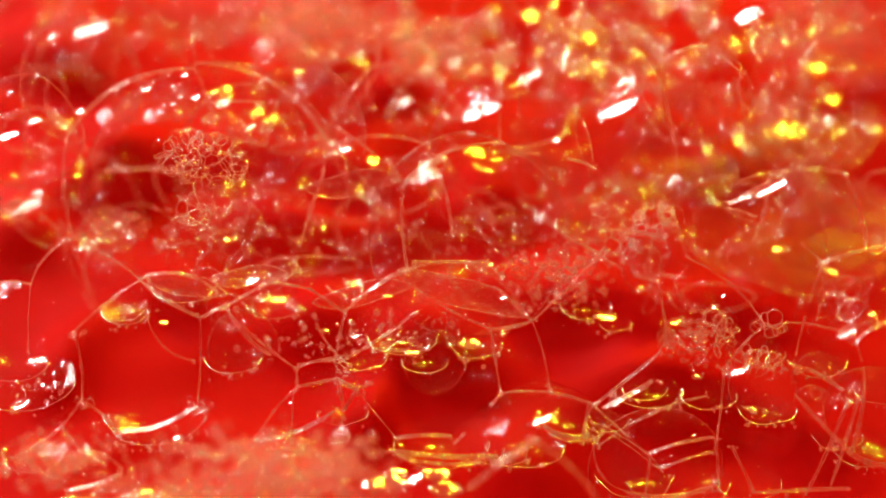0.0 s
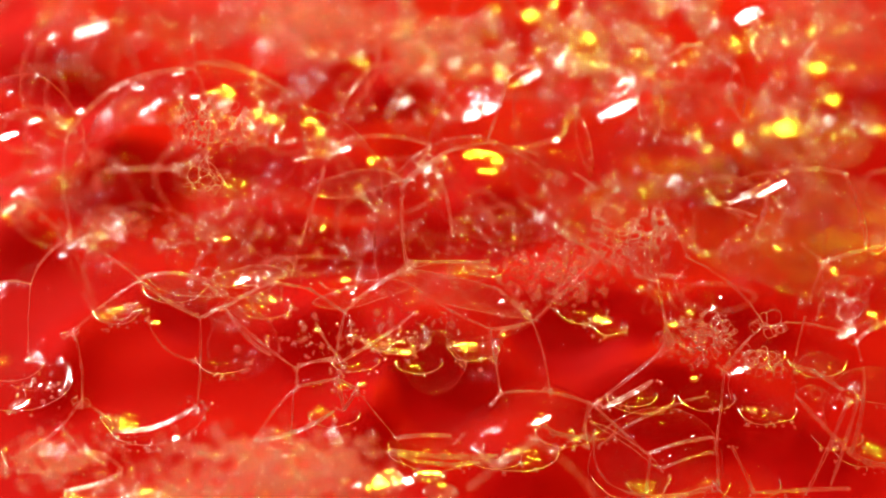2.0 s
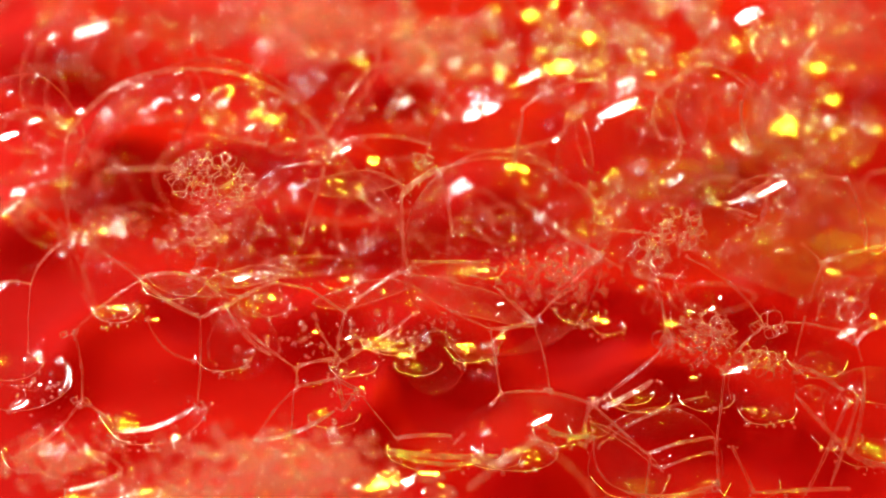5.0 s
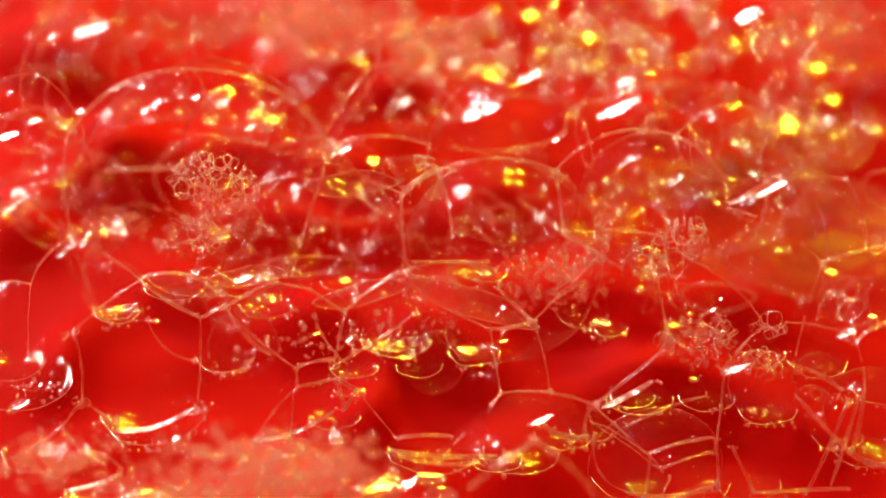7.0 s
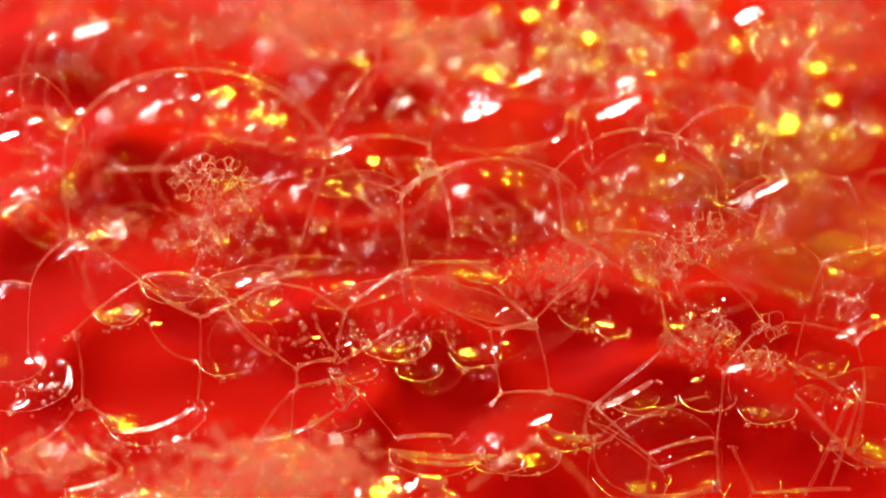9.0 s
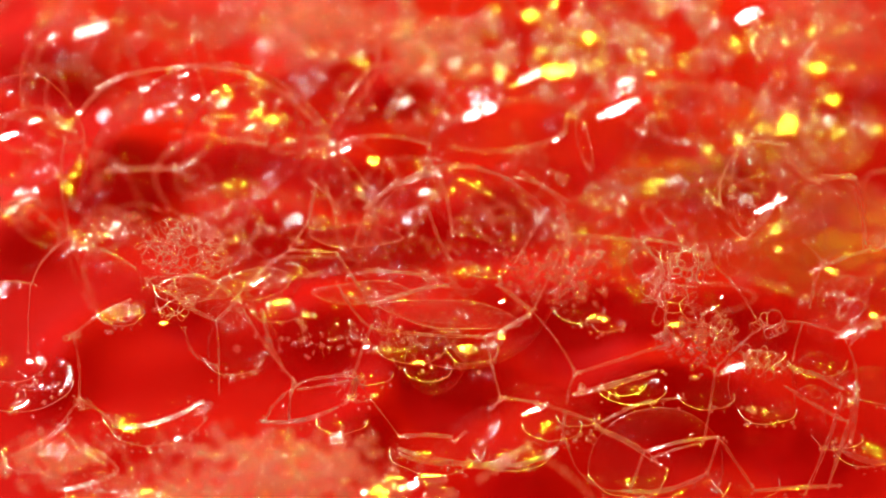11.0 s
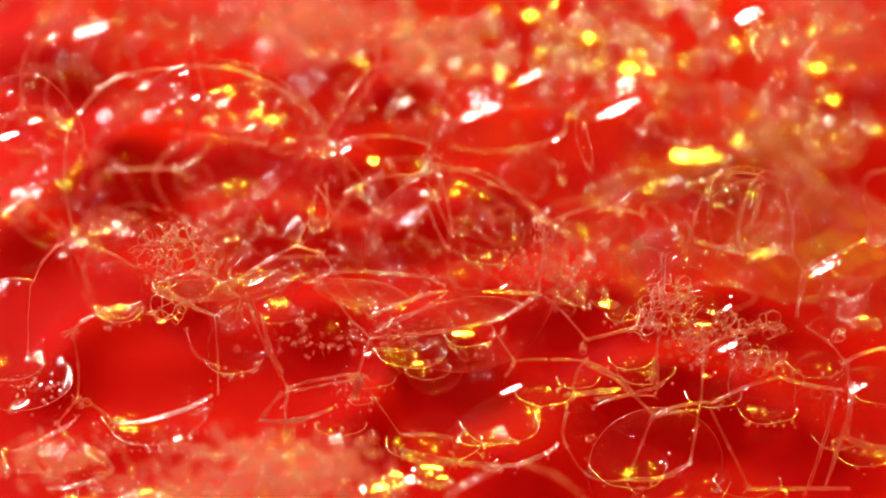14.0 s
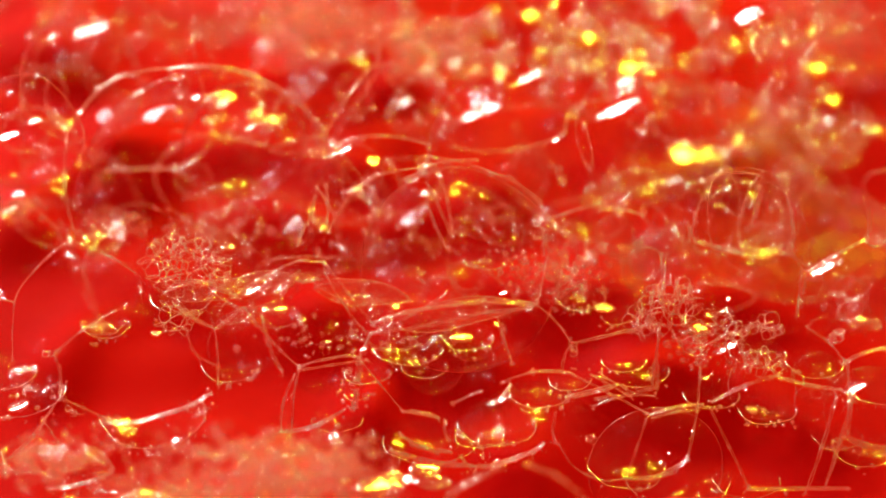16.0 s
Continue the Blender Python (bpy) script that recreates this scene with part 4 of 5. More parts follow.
strand(0, 1.3, 3, 0.31, c=(-8.8, -5.6, -3.5, -2.0), d=(-6.2, -5.1, 0.3, -3.4), f=(-6.6, -6.2, 0.1, -3.8), g=(-6.3, -6.7, 3.9, -4.6))
strand(0, 1.4, 2, -0.20, c=(-9.5, -10.3, -2.5, -5.7), d=(-6.3, -6.9, 3.6, -8.0), f=(-6.6, -8.0, 4.1, -6.6), g=(-6.6, -7.6, 4.1, -5.6))
strand(0, 1.8, 2, 0.00, c=(-9.5, -11.8, -8.9, -14.5), d=(-7.8, -11.6, -8.6, -13.6), f=(-7.7, -11.6, -8.1, -13.5), g=(-7.6, -10.1, -8.1, -14.6))
strand(0, 1.8, 2, 0.00, c=(-9.4, -11.8, -7.7, -12.7), d=(-7.7, -11.6, -8.0, -13.6), f=(-7.5, -11.6, -7.7, -13.4), g=(-7.5, -10.1, -7.8, -14.3))
strand(0, 1.8, 2, 0.00, c=(-7.7, -12.7, -8.8, -14.3), d=(-7.6, -11.8, -8.4, -13.4), f=(-7.3, -11.7, -8.0, -13.5), g=(-7.3, -10.2, -8.2, -14.4))
strand(0, 1.2, 2, 0.41, c=(-13.1, -12.5, -16.8, -17.3), d=(-13.2, -12.4, -16.1, -15.5), f=(-13.9, -12.7, -16.2, -15.5), g=(-13.4, -11.4, -14.6, -16.5))
strand(0, 1.4, 4, -0.51, c=(-17.0, -17.3, -9.8, -14.6), d=(-16.4, -15.5, -9.4, -14.2), f=(-16.5, -15.5, -9.9, -14.3), g=(-14.7, -16.5, -8.8, -14.4))
strand(-1, 0.9, 2, 0.00, c=(-13.5, -12.8, -13.8, -17.6), f=(-14.2, -13.0, -14.4, -17.3), g=(-13.5, -13.3, -13.8, -17.9))
strand(0, 0.9, 1, 0.00, c=(-7.7, -12.8, -4.0, -17.3), d=(-7.7, -11.8, -3.8, -17.0), f=(-7.3, -11.8, -3.7, -16.9), g=(-7.3, -10.2, -3.7, -14.5))
strand(1, 1.5, 3, 0.25, c=(-4.3, -17.0, 0.8, -16.8), f=(-3.5, -16.7, 0.9, -17.0), g=(-3.7, -14.6, -0.3, -15.2))
strand(1, 1.7, 4, -0.30, c=(-4.8, -18.0, 4.9, -18.5), d=(-4.0, -17.9, 5.1, -19.6), f=(-3.9, -17.9, 5.1, -19.4), g=(-4.8, -18.0, 2.9, -19.5))
strand(1, 1.5, 3, -0.41, c=(-4.0, -18.5, 3.3, -19.1), f=(-3.5, -18.5, 2.8, -19.1), g=(-3.8, -16.7, 0.8, -18.2))
strand(0, 1.3, 2, 0.82, c=(-3.5, -2.0, 4.9, -1.9), d=(-9.1, -2.5, 0.3, -3.4), f=(-11.4, -2.6, 0.3, -3.3), g=(-6.3, -6.7, 8.5, -5.0))
strand(-1, 1, 2, -0.26, c=(-2.5, -3.5, 4.2, -7.2), d=(-6.1, -5.3, 0.8, -7.6), f=(-6.4, -7.6, 0.3, -4.0))
strand(0, 1.4, 3, -0.20, c=(4.3, -7.2, 8.0, -6.5), d=(3.6, -8.0, 8.0, -5.6), f=(4.1, -6.6, 8.5, -4.1), g=(4.1, -5.6, 8.2, -5.0))
strand(0, 1.5, 3, 0.00, c=(4.9, -3.5, 8.0, -6.5), d=(5.1, -3.3, 8.0, -5.5), f=(3.9, -3.8, 8.5, -4.0), g=(4.4, -4.8, 8.2, -4.9))
strand(0, 1.1, 2, 0.00, c=(8.1, -6.5, 14.2, -0.5), d=(8.1, -5.5, 11.2, 1.3), f=(8.6, -4.0, 9.0, -0.5), g=(8.5, -5.0, 9.4, -0.7))
strand(0, 1, 2, 0.25, c=(8.1, -6.6, 9.6, -12.8), d=(8.2, -5.7, 12.0, -10.9), f=(8.8, -4.0, 12.8, -8.1), g=(8.6, -5.1, 11.5, -8.4))
strand(-1, 1, 2, 0.00, c=(4.3, -7.4, 5.2, -13.0), d=(3.8, -8.1, 5.2, -13.5), f=(4.3, -6.8, 6.5, -10.2), g=(4.9, -6.1, 6.2, -10.2))
strand(0, 1.1, 2, 0.15, c=(5.2, -13.0, 9.6, -12.9), d=(5.2, -13.5, 8.2, -14.0), f=(6.3, -10.1, 12.8, -10.1), g=(0.8, -14.0, 8.0, -11.1))
strand(0, 1.4, 2, 0.15, c=(9.6, -12.9, 13.6, -14.1), d=(8.2, -14.0, 13.6, -15.7), f=(12.8, -10.1, 15.6, -11.7), g=(8.0, -11.1, 11.6, -11.2))
strand(0, 1.5, 2, 0.00, c=(13.6, -14.1, 19.6, -9.3), d=(12.0, -11.0, 20.1, -8.6), f=(12.9, -8.2, 18.4, -6.8), g=(11.8, -8.5, 18.1, -7.0))
strand(-2, 2.23, 3, -0.10, c=(14.5, -14.5, 19.1, -12.0), d=(11.6, -13.2, 19.6, -11.0), f=(11.4, -13.2, 16.2, -12.7), g=(11.1, -13.5, 16.0, -12.3))
strand(0, 1.2, 2, 0.00, c=(13.7, -14.2, 18.2, -18.3), d=(13.6, -15.9, 18.1, -18.3), f=(15.6, -11.7, 18.8, -14.7), g=(11.5, -11.2, 18.4, -14.8))
strand(2, 3, 2, 0.30, c=(13.4, -15.5, 19.5, -19.7), d=(13.9, -16.1, 19.2, -19.1), f=(13.2, -10.5, 16.9, -12.6), g=(13.4, -11.3, 16.9, -13.3))
strand(0, 1.3, 2, -0.51, c=(13.6, -14.1, 13.1, -16.9), d=(12.0, -11.1, 11.0, -17.5), f=(12.8, -10.1, 11.0, -17.5), g=(11.6, -8.6, 10.2, -17.5))
strand(0, 1.5, 4, -0.41, c=(9.0, -15.9, 13.0, -16.9), d=(5.4, -19.7, 10.2, -18.0), f=(5.4, -19.6, 10.5, -17.5), g=(3.0, -19.6, 9.2, -17.5))
strand(1, 1.4, 3, -0.71, c=(3.9, -18.8, 5.4, -17.9), f=(0.8, -18.2, 5.4, -19.4), g=(0.3, -15.4, 3.1, -19.5))
strand(-1, 1.3, 2, 0.00, c=(5.2, -13.2, 1.1, -17.6), d=(5.2, -13.7, 1.1, -17.4), f=(6.4, -10.5, 1.3, -17.3), g=(6.2, -12.2, 5.4, -13.3))
strand(20, 1.86, 3, 0.18, c=(7.1, -15.7, 2.1, -19.3), d=(6.9, -15.9, 3.0, -18.6), f=(4.4, -17.7, 0.3, -20.0))
strand(20, 1.86, 3, 0.46, c=(7.3, -15.4, 12.6, -20.4), f=(6.6, -17.3, 11.7, -20.4))
strand(0, 1.3, 3, 0.31, c=(18.4, -18.5, 24.4, -17.0), d=(18.4, -18.2, 25.0, -17.0), f=(18.9, -15.0, 23.8, -13.8), g=(18.6, -15.0, 23.5, -14.0))
strand(0, 1.2, 2, 0.20, c=(19.8, -19.8, 24.4, -18.3), d=(18.7, -18.9, 23.2, -17.5), f=(18.9, -15.3, 23.0, -14.5))
strand(0, 1.5, 4, -0.71, c=(16.7, -22.0, 24.9, -21.1), d=(16.4, -21.8, 23.8, -20.1), f=(16.5, -20.8, 22.5, -19.1), g=(16.4, -20.7, 22.2, -18.9))
strand(1, 1, 2, -1.32, c=(13.6, -16.8, 16.8, -21.9), d=(11.1, -17.7, 16.4, -21.7), f=(11.2, -17.7, 16.4, -20.7), g=(10.4, -17.4, 16.3, -20.6))
strand(0, 1.2, 2, 0.00, c=(18.7, -18.5, 18.3, -22.1), d=(18.1, -18.3, 16.7, -21.9), f=(18.9, -15.0, 16.6, -20.8), g=(18.4, -15.2, 16.5, -20.7))
strand(0, 1.2, 2, 0.00, c=(24.6, -17.3, 24.9, -21.3), d=(24.9, -17.0, 23.8, -20.1), f=(23.2, -13.9, 22.3, -19.3), g=(23.0, -14.1, 22.1, -18.9))
strand(0, 1.49, 2, 0.00, c=(11.0, 1.2, 14.2, -0.5), d=(11.3, 1.4, 18.4, 0.8), f=(9.0, 2.3, 14.1, 4.1), g=(9.2, 2.6, 14.1, 4.2))
strand(0, 1.35, 2, 0.20, c=(14.3, 1.7, 19.9, 1.1), d=(18.4, 0.8, 22.5, -0.1), f=(14.1, 3.5, 18.1, 3.1))
strand(0, 1.2, 2, -0.31, c=(14.3, -0.6, 19.3, -2.9), d=(18.4, 0.6, 19.8, -1.1), f=(18.2, -6.7, 23.5, -8.4), g=(17.9, -6.8, 23.2, -8.6))
strand(0, 1.35, 2, 1.02, b=(-3.5, 5.9, 4.9, 9.6), bb=(-0.2, 7.2, 10.2, 7.1), c=(-0.2, 7.2, 10.2, 7.1), d=(-2.2, 6.4, 5.7, 6.3), f=(-2.2, 6.7, 4.4, 5.9), g=(-2.2, 7.2, 4.4, 6.9))
strand(0, 1.49, 2, 1.78, a=(7.7, 20.3, 18.9, 16.3), b=(5.7, 15.3, 18.8, 16.0), bb=(5.7, 15.3, 18.8, 16.0), c=(10.2, 7.2, 21.2, 10.2), d=(-9.1, 0.1, -2.2, 6.4), f=(-10.4, 2.1, -2.2, 6.7), g=(-10.3, 1.6, -2.0, 7.3))
strand(0, 1.49, 2, 0.61, a=(18.9, 16.3, 20.9, 5.7), b=(18.7, 15.9, 19.4, 10.1), bb=(18.7, 15.9, 19.4, 10.1), c=(21.2, 10.2, 25.7, 5.2), d=(5.7, 6.3, 10.2, 3.6), f=(4.4, 5.9, 8.7, 2.6), g=(4.4, 6.9, 9.5, 3.0))
strand(0, 1.35, 2, 0.41, a=(6.2, 8.5, 13.6, 7.4), b=(6.2, 9.2, 13.8, 5.4), bb=(6.2, 9.2, 13.8, 5.4), c=(10.2, 7.1, 14.1, 2.0), d=(10.2, 3.6, 11.2, 1.3), f=(8.5, 2.6, 9.1, -0.5))
strand(0, 1.35, 2, 0.00, a=(5.1, 18.4, 5.1, 9.2), b=(5.9, 15.3, 4.1, 10.0), bb=(5.9, 15.3, 4.1, 10.0), c=(10.2, 6.9, 10.9, 1.5), d=(9.0, 3.1, 6.2, -1.5), f=(0.8, 1.1, -1.2, 5.7))
strand(-1, 1.49, 2, 2.31, a=(19.0, 16.2, 27.0, 15.9), b=(18.9, 16.0, 26.4, 16.4), bb=(18.9, 16.0, 26.4, 16.4), c=(21.2, 10.3, 30.4, 11.1), d=(25.4, 5.7, 31.1, 9.2), f=(22.9, 2.9, 28.7, 6.7))
strand(-1, 1.35, 2, 0.72, a=(27.0, 15.9, 28.0, 12.3), b=(26.4, 16.4, 27.1, 11.6), bb=(26.4, 16.4, 27.1, 11.6), c=(30.4, 11.1, 28.9, 6.6), d=(31.1, 9.2, 34.1, 6.2), f=(28.7, 6.7, 27.0, 0.1))
strand(-1, 1.35, 2, -0.72, a=(18.5, 16.2, 18.8, 12.6), b=(18.8, 15.9, 18.0, 11.8), bb=(18.8, 15.9, 18.0, 11.8), c=(21.2, 10.0, 23.6, 6.6), d=(25.4, 5.4, 27.5, 0.6), f=(22.9, 2.6, 23.0, 0.6))
strand(0, 1.49, 2, 0.71, c=(25.7, 3.7, 34.2, -1.2), d=(25.8, 4.9, 34.2, -1.1), e=(27.8, 0.8, 32.7, -2.5), f=(30.6, -0.2, 32.5, -2.0))
strand(-1, 1.76, 3, 0.00, c=(25.9, 4.0, 29.5, 6.1), d=(28.0, 1.6, 30.6, 4.9), f=(23.1, 0.6, 27.0, -0.4))
strand(-1, 1.6, 3, 0.20, c=(29.6, 6.1, 28.1, 0.6), d=(30.6, 4.9, 27.7, 1.1), f=(28.7, 5.7, 28.0, 2.4))
strand(-1, 1.89, 2, 0.41, b=(30.8, 7.0, 36.7, 6.7), bb=(30.5, 6.2, 36.7, 6.2), c=(30.5, 6.2, 36.7, 6.2), d=(34.1, 6.1, 37.5, 6.3), f=(27.0, -0.4, 31.1, -0.5))
strand(-1, 1.62, 2, 0.26, c=(36.7, 6.2, 37.8, 2.1), d=(37.5, 6.2, 38.2, 0.6), f=(31.2, 4.7, 31.6, -0.2))
strand(-1, 2.2, 2, 0.26, c=(37.3, 4.9, 38.3, 0.1), d=(37.3, 5.2, 38.1, 0.1), f=(38.2, 4.2, 38.5, 1.1))
strand(0, 1.4, 3, 0.15, c=(34.2, -1.2, 39.8, 0.3), e=(32.9, -2.4, 38.0, -0.2), f=(32.7, -2.2, 38.0, 0.8))
strand(0, 1.1, 2, -0.25, c=(34.2, -1.4, 31.8, -9.6), d=(34.2, -1.4, 31.5, -10.1), f=(32.4, -2.5, 32.0, -6.1))
strand(-1, 0.9, 2, 0.15, c=(34.4, -1.4, 33.9, -6.4), f=(32.8, -2.5, 32.6, -4.0))
strand(0, 1.2, 2, 0.61, c=(22.0, -0.8, 28.6, -6.2), d=(22.5, -0.1, 28.1, -6.1), f=(18.6, -7.1, 19.6, -0.5))
strand(-1, 1.1, 2, 0.20, c=(29.0, -7.0, 25.5, -10.8), d=(29.0, -7.0, 24.6, -11.0), f=(23.9, -8.8, 30.3, -6.6), g=(23.6, -8.8, 30.0, -6.6))
strand(0, 1.1, 2, 0.25, c=(31.1, -6.6, 36.5, -7.7), d=(30.9, -6.5, 36.2, -7.8), f=(32.9, -7.1, 36.2, -10.1), g=(32.9, -7.1, 36.2, -10.1))
strand(0, 1.2, 2, 0.00, c=(21.5, -8.7, 25.4, -11.0), d=(20.7, -8.5, 24.7, -11.2), f=(18.4, -6.8, 19.4, -6.8))
strand(-1, 1.1, 2, 0.00, c=(25.5, -11.0, 24.8, -17.4), d=(24.6, -11.2, 23.6, -17.4), f=(23.6, -8.8, 23.4, -13.9), g=(23.4, -9.0, 23.1, -14.0))
strand(-2, 1.49, 3, 0.31, c=(31.5, -10.4, 36.4, -12.9), d=(31.5, -10.8, 36.4, -12.8), f=(24.5, -14.1, 30.7, -11.7), g=(24.5, -14.0, 30.7, -11.5))
strand(3, 1.36, 3, -0.15, c=(31.4, -13.1, 36.2, -18.0), f=(29.9, -11.4, 35.4, -12.5))
strand(0, 1.1, 2, 0.20, c=(37.1, -8.1, 38.0, -12.7), f=(36.2, -10.1, 36.5, -12.2))
strand(0, 1.8, 3, 0.00, c=(38.0, -13.2, 36.9, -18.3), f=(36.7, -12.7, 36.5, -16.8))
strand(0, 1.8, 4, -0.31, c=(36.5, -18.3, 40.2, -19.5), d=(36.0, -18.2, 40.2, -19.2), f=(36.0, -16.8, 40.2, -17.9))
strand(2, 1.7, 2, 0.00, c=(36.1, -13.6, 32.3, -22.0), f=(35.1, -13.1, 32.3, -21.9))
strand(2, 1.49, 3, 0.00, c=(37.1, -13.1, 34.6, -21.1), f=(36.6, -13.1, 34.1, -21.2))
strand(1, 1.5, 3, 0.15, c=(27.7, -21.9, 36.6, -21.5), d=(27.9, -21.7, 35.8, -21.2), f=(27.2, -21.6, 36.6, -21.5))
strand(1, 1.4, 2, 0.00, c=(25.9, -17.7, 27.8, -21.6), d=(24.9, -17.2, 27.7, -21.2), f=(23.9, -14.2, 27.4, -21.3))
strand(0, 1.1, 2, 0.00, c=(19.4, -3.0, 20.2, -7.7), d=(19.8, -1.1, 20.1, -7.7), f=(19.4, -8.1, 18.9, -11.8))
strand(0, 2, 4, 0.00, c=(20.1, -7.1, 20.7, -9.0), d=(20.1, -7.1, 20.2, -8.9), f=(19.2, -10.1, 19.2, -12.7))
strand(0, 1, 2, 0.51, c=(19.6, -9.0, 21.5, -8.7), f=(18.4, -6.8, 20.9, -7.8))
strand(-1, 1.35, 2, -0.82, c=(38.2, 0.6, 40.2, 0.1), f=(38.2, 1.1, 40.2, 0.9))
strand(0, 1.5, 3, 0.25, c=(37.0, -8.6, 40.0, -6.6), d=(36.7, -8.6, 40.0, -6.1), f=(36.0, -10.4, 40.0, -8.9))
strand(-25, 2.6, 2, 1.96, c=(-0.7, 12.3, 12.8, 14.8), f=(-1.1, 11.3, 15.4, 13.6))
strand(-25, 2.6, 2, 0.58, c=(16.5, 15.1, 23.7, 16.9), d=(17.1, 15.4, 26.3, 16.8))
strand(-32, 2.6, 2, 2.15, c=(18.0, 14.7, 30.2, 15.9), f=(17.7, 14.4, 32.6, 14.4))
strand(-32, 2, 2, -0.72, c=(-43.9, 7.8, -42.3, 21.2), f=(-44.4, 9.0, -42.6, 21.5))
strand(-32, 2.4, 2, 0.84, c=(-42.3, 21.4, -33.9, 24.2))
strand(-25, 2.2, 3, 0.00, c=(-33.0, 23.2, -30.8, 16.8))
strand(-15, 3, 2, 0.33, c=(-43.1, 12.9, -36.3, 11.7))
strand(-15, 2.2, 2, 0.00, c=(-26.1, 11.5, -17.3, 10.1))
strand(-15, 2, 2, 0.00, c=(-17.3, 10.1, -16.1, 14.4))
strand(-6, 1.6, 2, 0.84, c=(-10.2, 9.7, -1.2, 9.6))
strand(-3, 1.49, 2, 1.24, a=(-19.9, 13.5, -6.7, 9.0), b=(-13.7, 8.1, -3.7, 6.3), bb=(-13.7, 8.1, -3.7, 6.3), c=(-16.8, 6.0, -4.1, 5.2), d=(-11.9, 6.0, -10.0, 2.4), f=(-11.6, 5.7, -10.6, 2.4))
strand(-2, 1.49, 2, 0.00, c=(-10.8, 7.3, -12.5, 2.1), d=(-11.6, 5.7, -12.3, 2.4), f=(-11.4, 5.7, -12.3, 2.1))
strand(-2, 1.1, 2, 0.00, c=(-12.5, 2.1, -13.8, -2.5), d=(-12.3, 2.4, -14.0, 0.1), f=(-12.6, 2.1, -13.3, 0.2))
strand(0, 1.7, 5, 0.31, b=(-3.5, 5.9, 0.3, 8.2), bb=(-3.9, 4.6, -0.3, 7.2), c=(-3.9, 4.6, -0.3, 7.2), d=(-3.3, 5.9, -1.2, 6.9))
strand(-1, 1.49, 2, -0.20, c=(-3.7, 4.6, -3.2, -1.9), d=(-1.5, 4.7, 0.8, -1.0), f=(-1.7, 5.2, 0.3, 0.1))
strand(-2, 1.62, 2, 0.21, c=(-0.4, 7.2, 0.8, 1.5))
strand(-25, 2.8, 2, 0.23, c=(-24.5, 2.9, -17.6, 5.8))
strand(-25, 2.8, 2, 0.23, c=(-17.6, 5.8, -12.2, 2.8))
strand(-25, 2.8, 2, -0.35, c=(-12.4, 2.7, -5.3, 3.5))
strand(-25, 2.6, 2, 0.35, c=(-5.3, 3.2, -1.1, -0.2))
strand(-15, 1.8, 2, -0.88, c=(-33.8, 0.6, -34.3, -4.3))
strand(-6, 1.6, 2, -0.74, c=(-7.6, -8.4, -2.3, -8.9))
strand(-5, 1.4, 2, 0.73, c=(14.4, -18.3, 24.4, -13.6), f=(13.9, -14.6, 19.7, -13.6))
strand(-15, 2.2, 2, 1.10, c=(11.9, 11.6, 15.2, 14.4))
strand(-15, 2, 2, -1.10, c=(0.9, 10.0, 11.9, 11.3))
strand(-3, 1.2, 2, -0.93, c=(-27.1, -6.2, -22.7, -10.3), d=(-23.5, -7.2, -20.4, -10.8))
strand(6, 1.4, 2, 0.49, c=(-31.3, -17.7, -28.1, -19.2), f=(-31.3, -17.2, -28.8, -19.2))
strand(2, 1.4, 4, -0.25, c=(-33.5, -21.5, -28.9, -20.1), f=(-35.0, -21.4, -29.7, -20.0))


def pane(w, long, high, **spans):
    """A cloudy, lens-shaped film between bubbles: half length and half height in mm; its middle and turn for each span."""
    vs, fs, n, m = [], [], 28, 8
    for i in range(n + 1):
        a = 2 * i / n - 1
        for j in range(m + 1):
            b = 2 * j / m - 1
            y = b * high * (1 - a * a) ** 0.7 + 0.12 * high * math.sin(a * 4)
            vs.append(Vector((a * long, y, 0.16 * long * (1 - a * a) * (1 - 0.5 * b * b))) * 0.001)
    for i in range(n):
        for j in range(m):
            k = i * (m + 1) + j
            fs.append((k, k + m + 1, k + m + 2, k + 1))
    thing = new("soap_film")
    tagged(thing, "thin cloudy lens of soap film between two bubbles", "soap film")
    mesh_ob("film", vs, fs, LENS, thing)
    for j in (0, m):
        tv, tf = [], []
        tube(tv, tf, [vs[i * (m + 1) + j] for i in range(n + 1)], 0.00005, sides=6, node=0.8)
        mesh_ob("rim", tv, tf, THREAD, thing)
    steps = []
    for k in sorted(spans):
        u, v, turn = spans[k]
        a = math.radians(turn)
        x, y = U * math.cos(a) + V * math.sin(a), V * math.cos(a) - U * math.sin(a)
        q = Matrix((x, y, W)).transposed().to_4x4()
        q.translation = bank(u, v, w)
        steps += [(t, q) for t in SPANS[k]]
    steps[0], steps[-1] = (0, steps[0][1]), (16.0, steps[-1][1])
    thing.matrix_world = steps[0][1]
    NET.append((thing, steps))


pane(-1, 6.3, 1.3, a=(1.8, -4.0, -18), c=(2.8, -4.9, -20), d=(0.8, -6.0, -6), f=(0.8, -6.0, 10), g=(0.8, -5.9, 8))
pane(-4, 4.4, 1.1, b=(-8.3, 6.0, 8), bb=(-8.5, 6.0, 3), c=(-8.5, 6.0, 3), f=(-7.5, -4.1, -6))
pane(-3, 3.6, 0.9, c=(-17.8, -2.5, 6), f=(-17.3, -3.1, 10))
pane(-3, 3.9, 1.0, c=(-23.5, -3.3, -12), f=(-22.7, -3.8, -6))
pane(-2, 4.6, 1.0, c=(-7.4, -4.1, 12), f=(-7.4, -3.8, -10))
# Added drops that stand in for lamp highlights on the bubble films.
drop(-37.6, 23.3, -34, 0.54, 4.6, "white")
drop(-10.1, 9.4, -14, 0.36, 4.4, "white")
drop(3.8, 14.0, -26, 0.47, 4.6, "white")
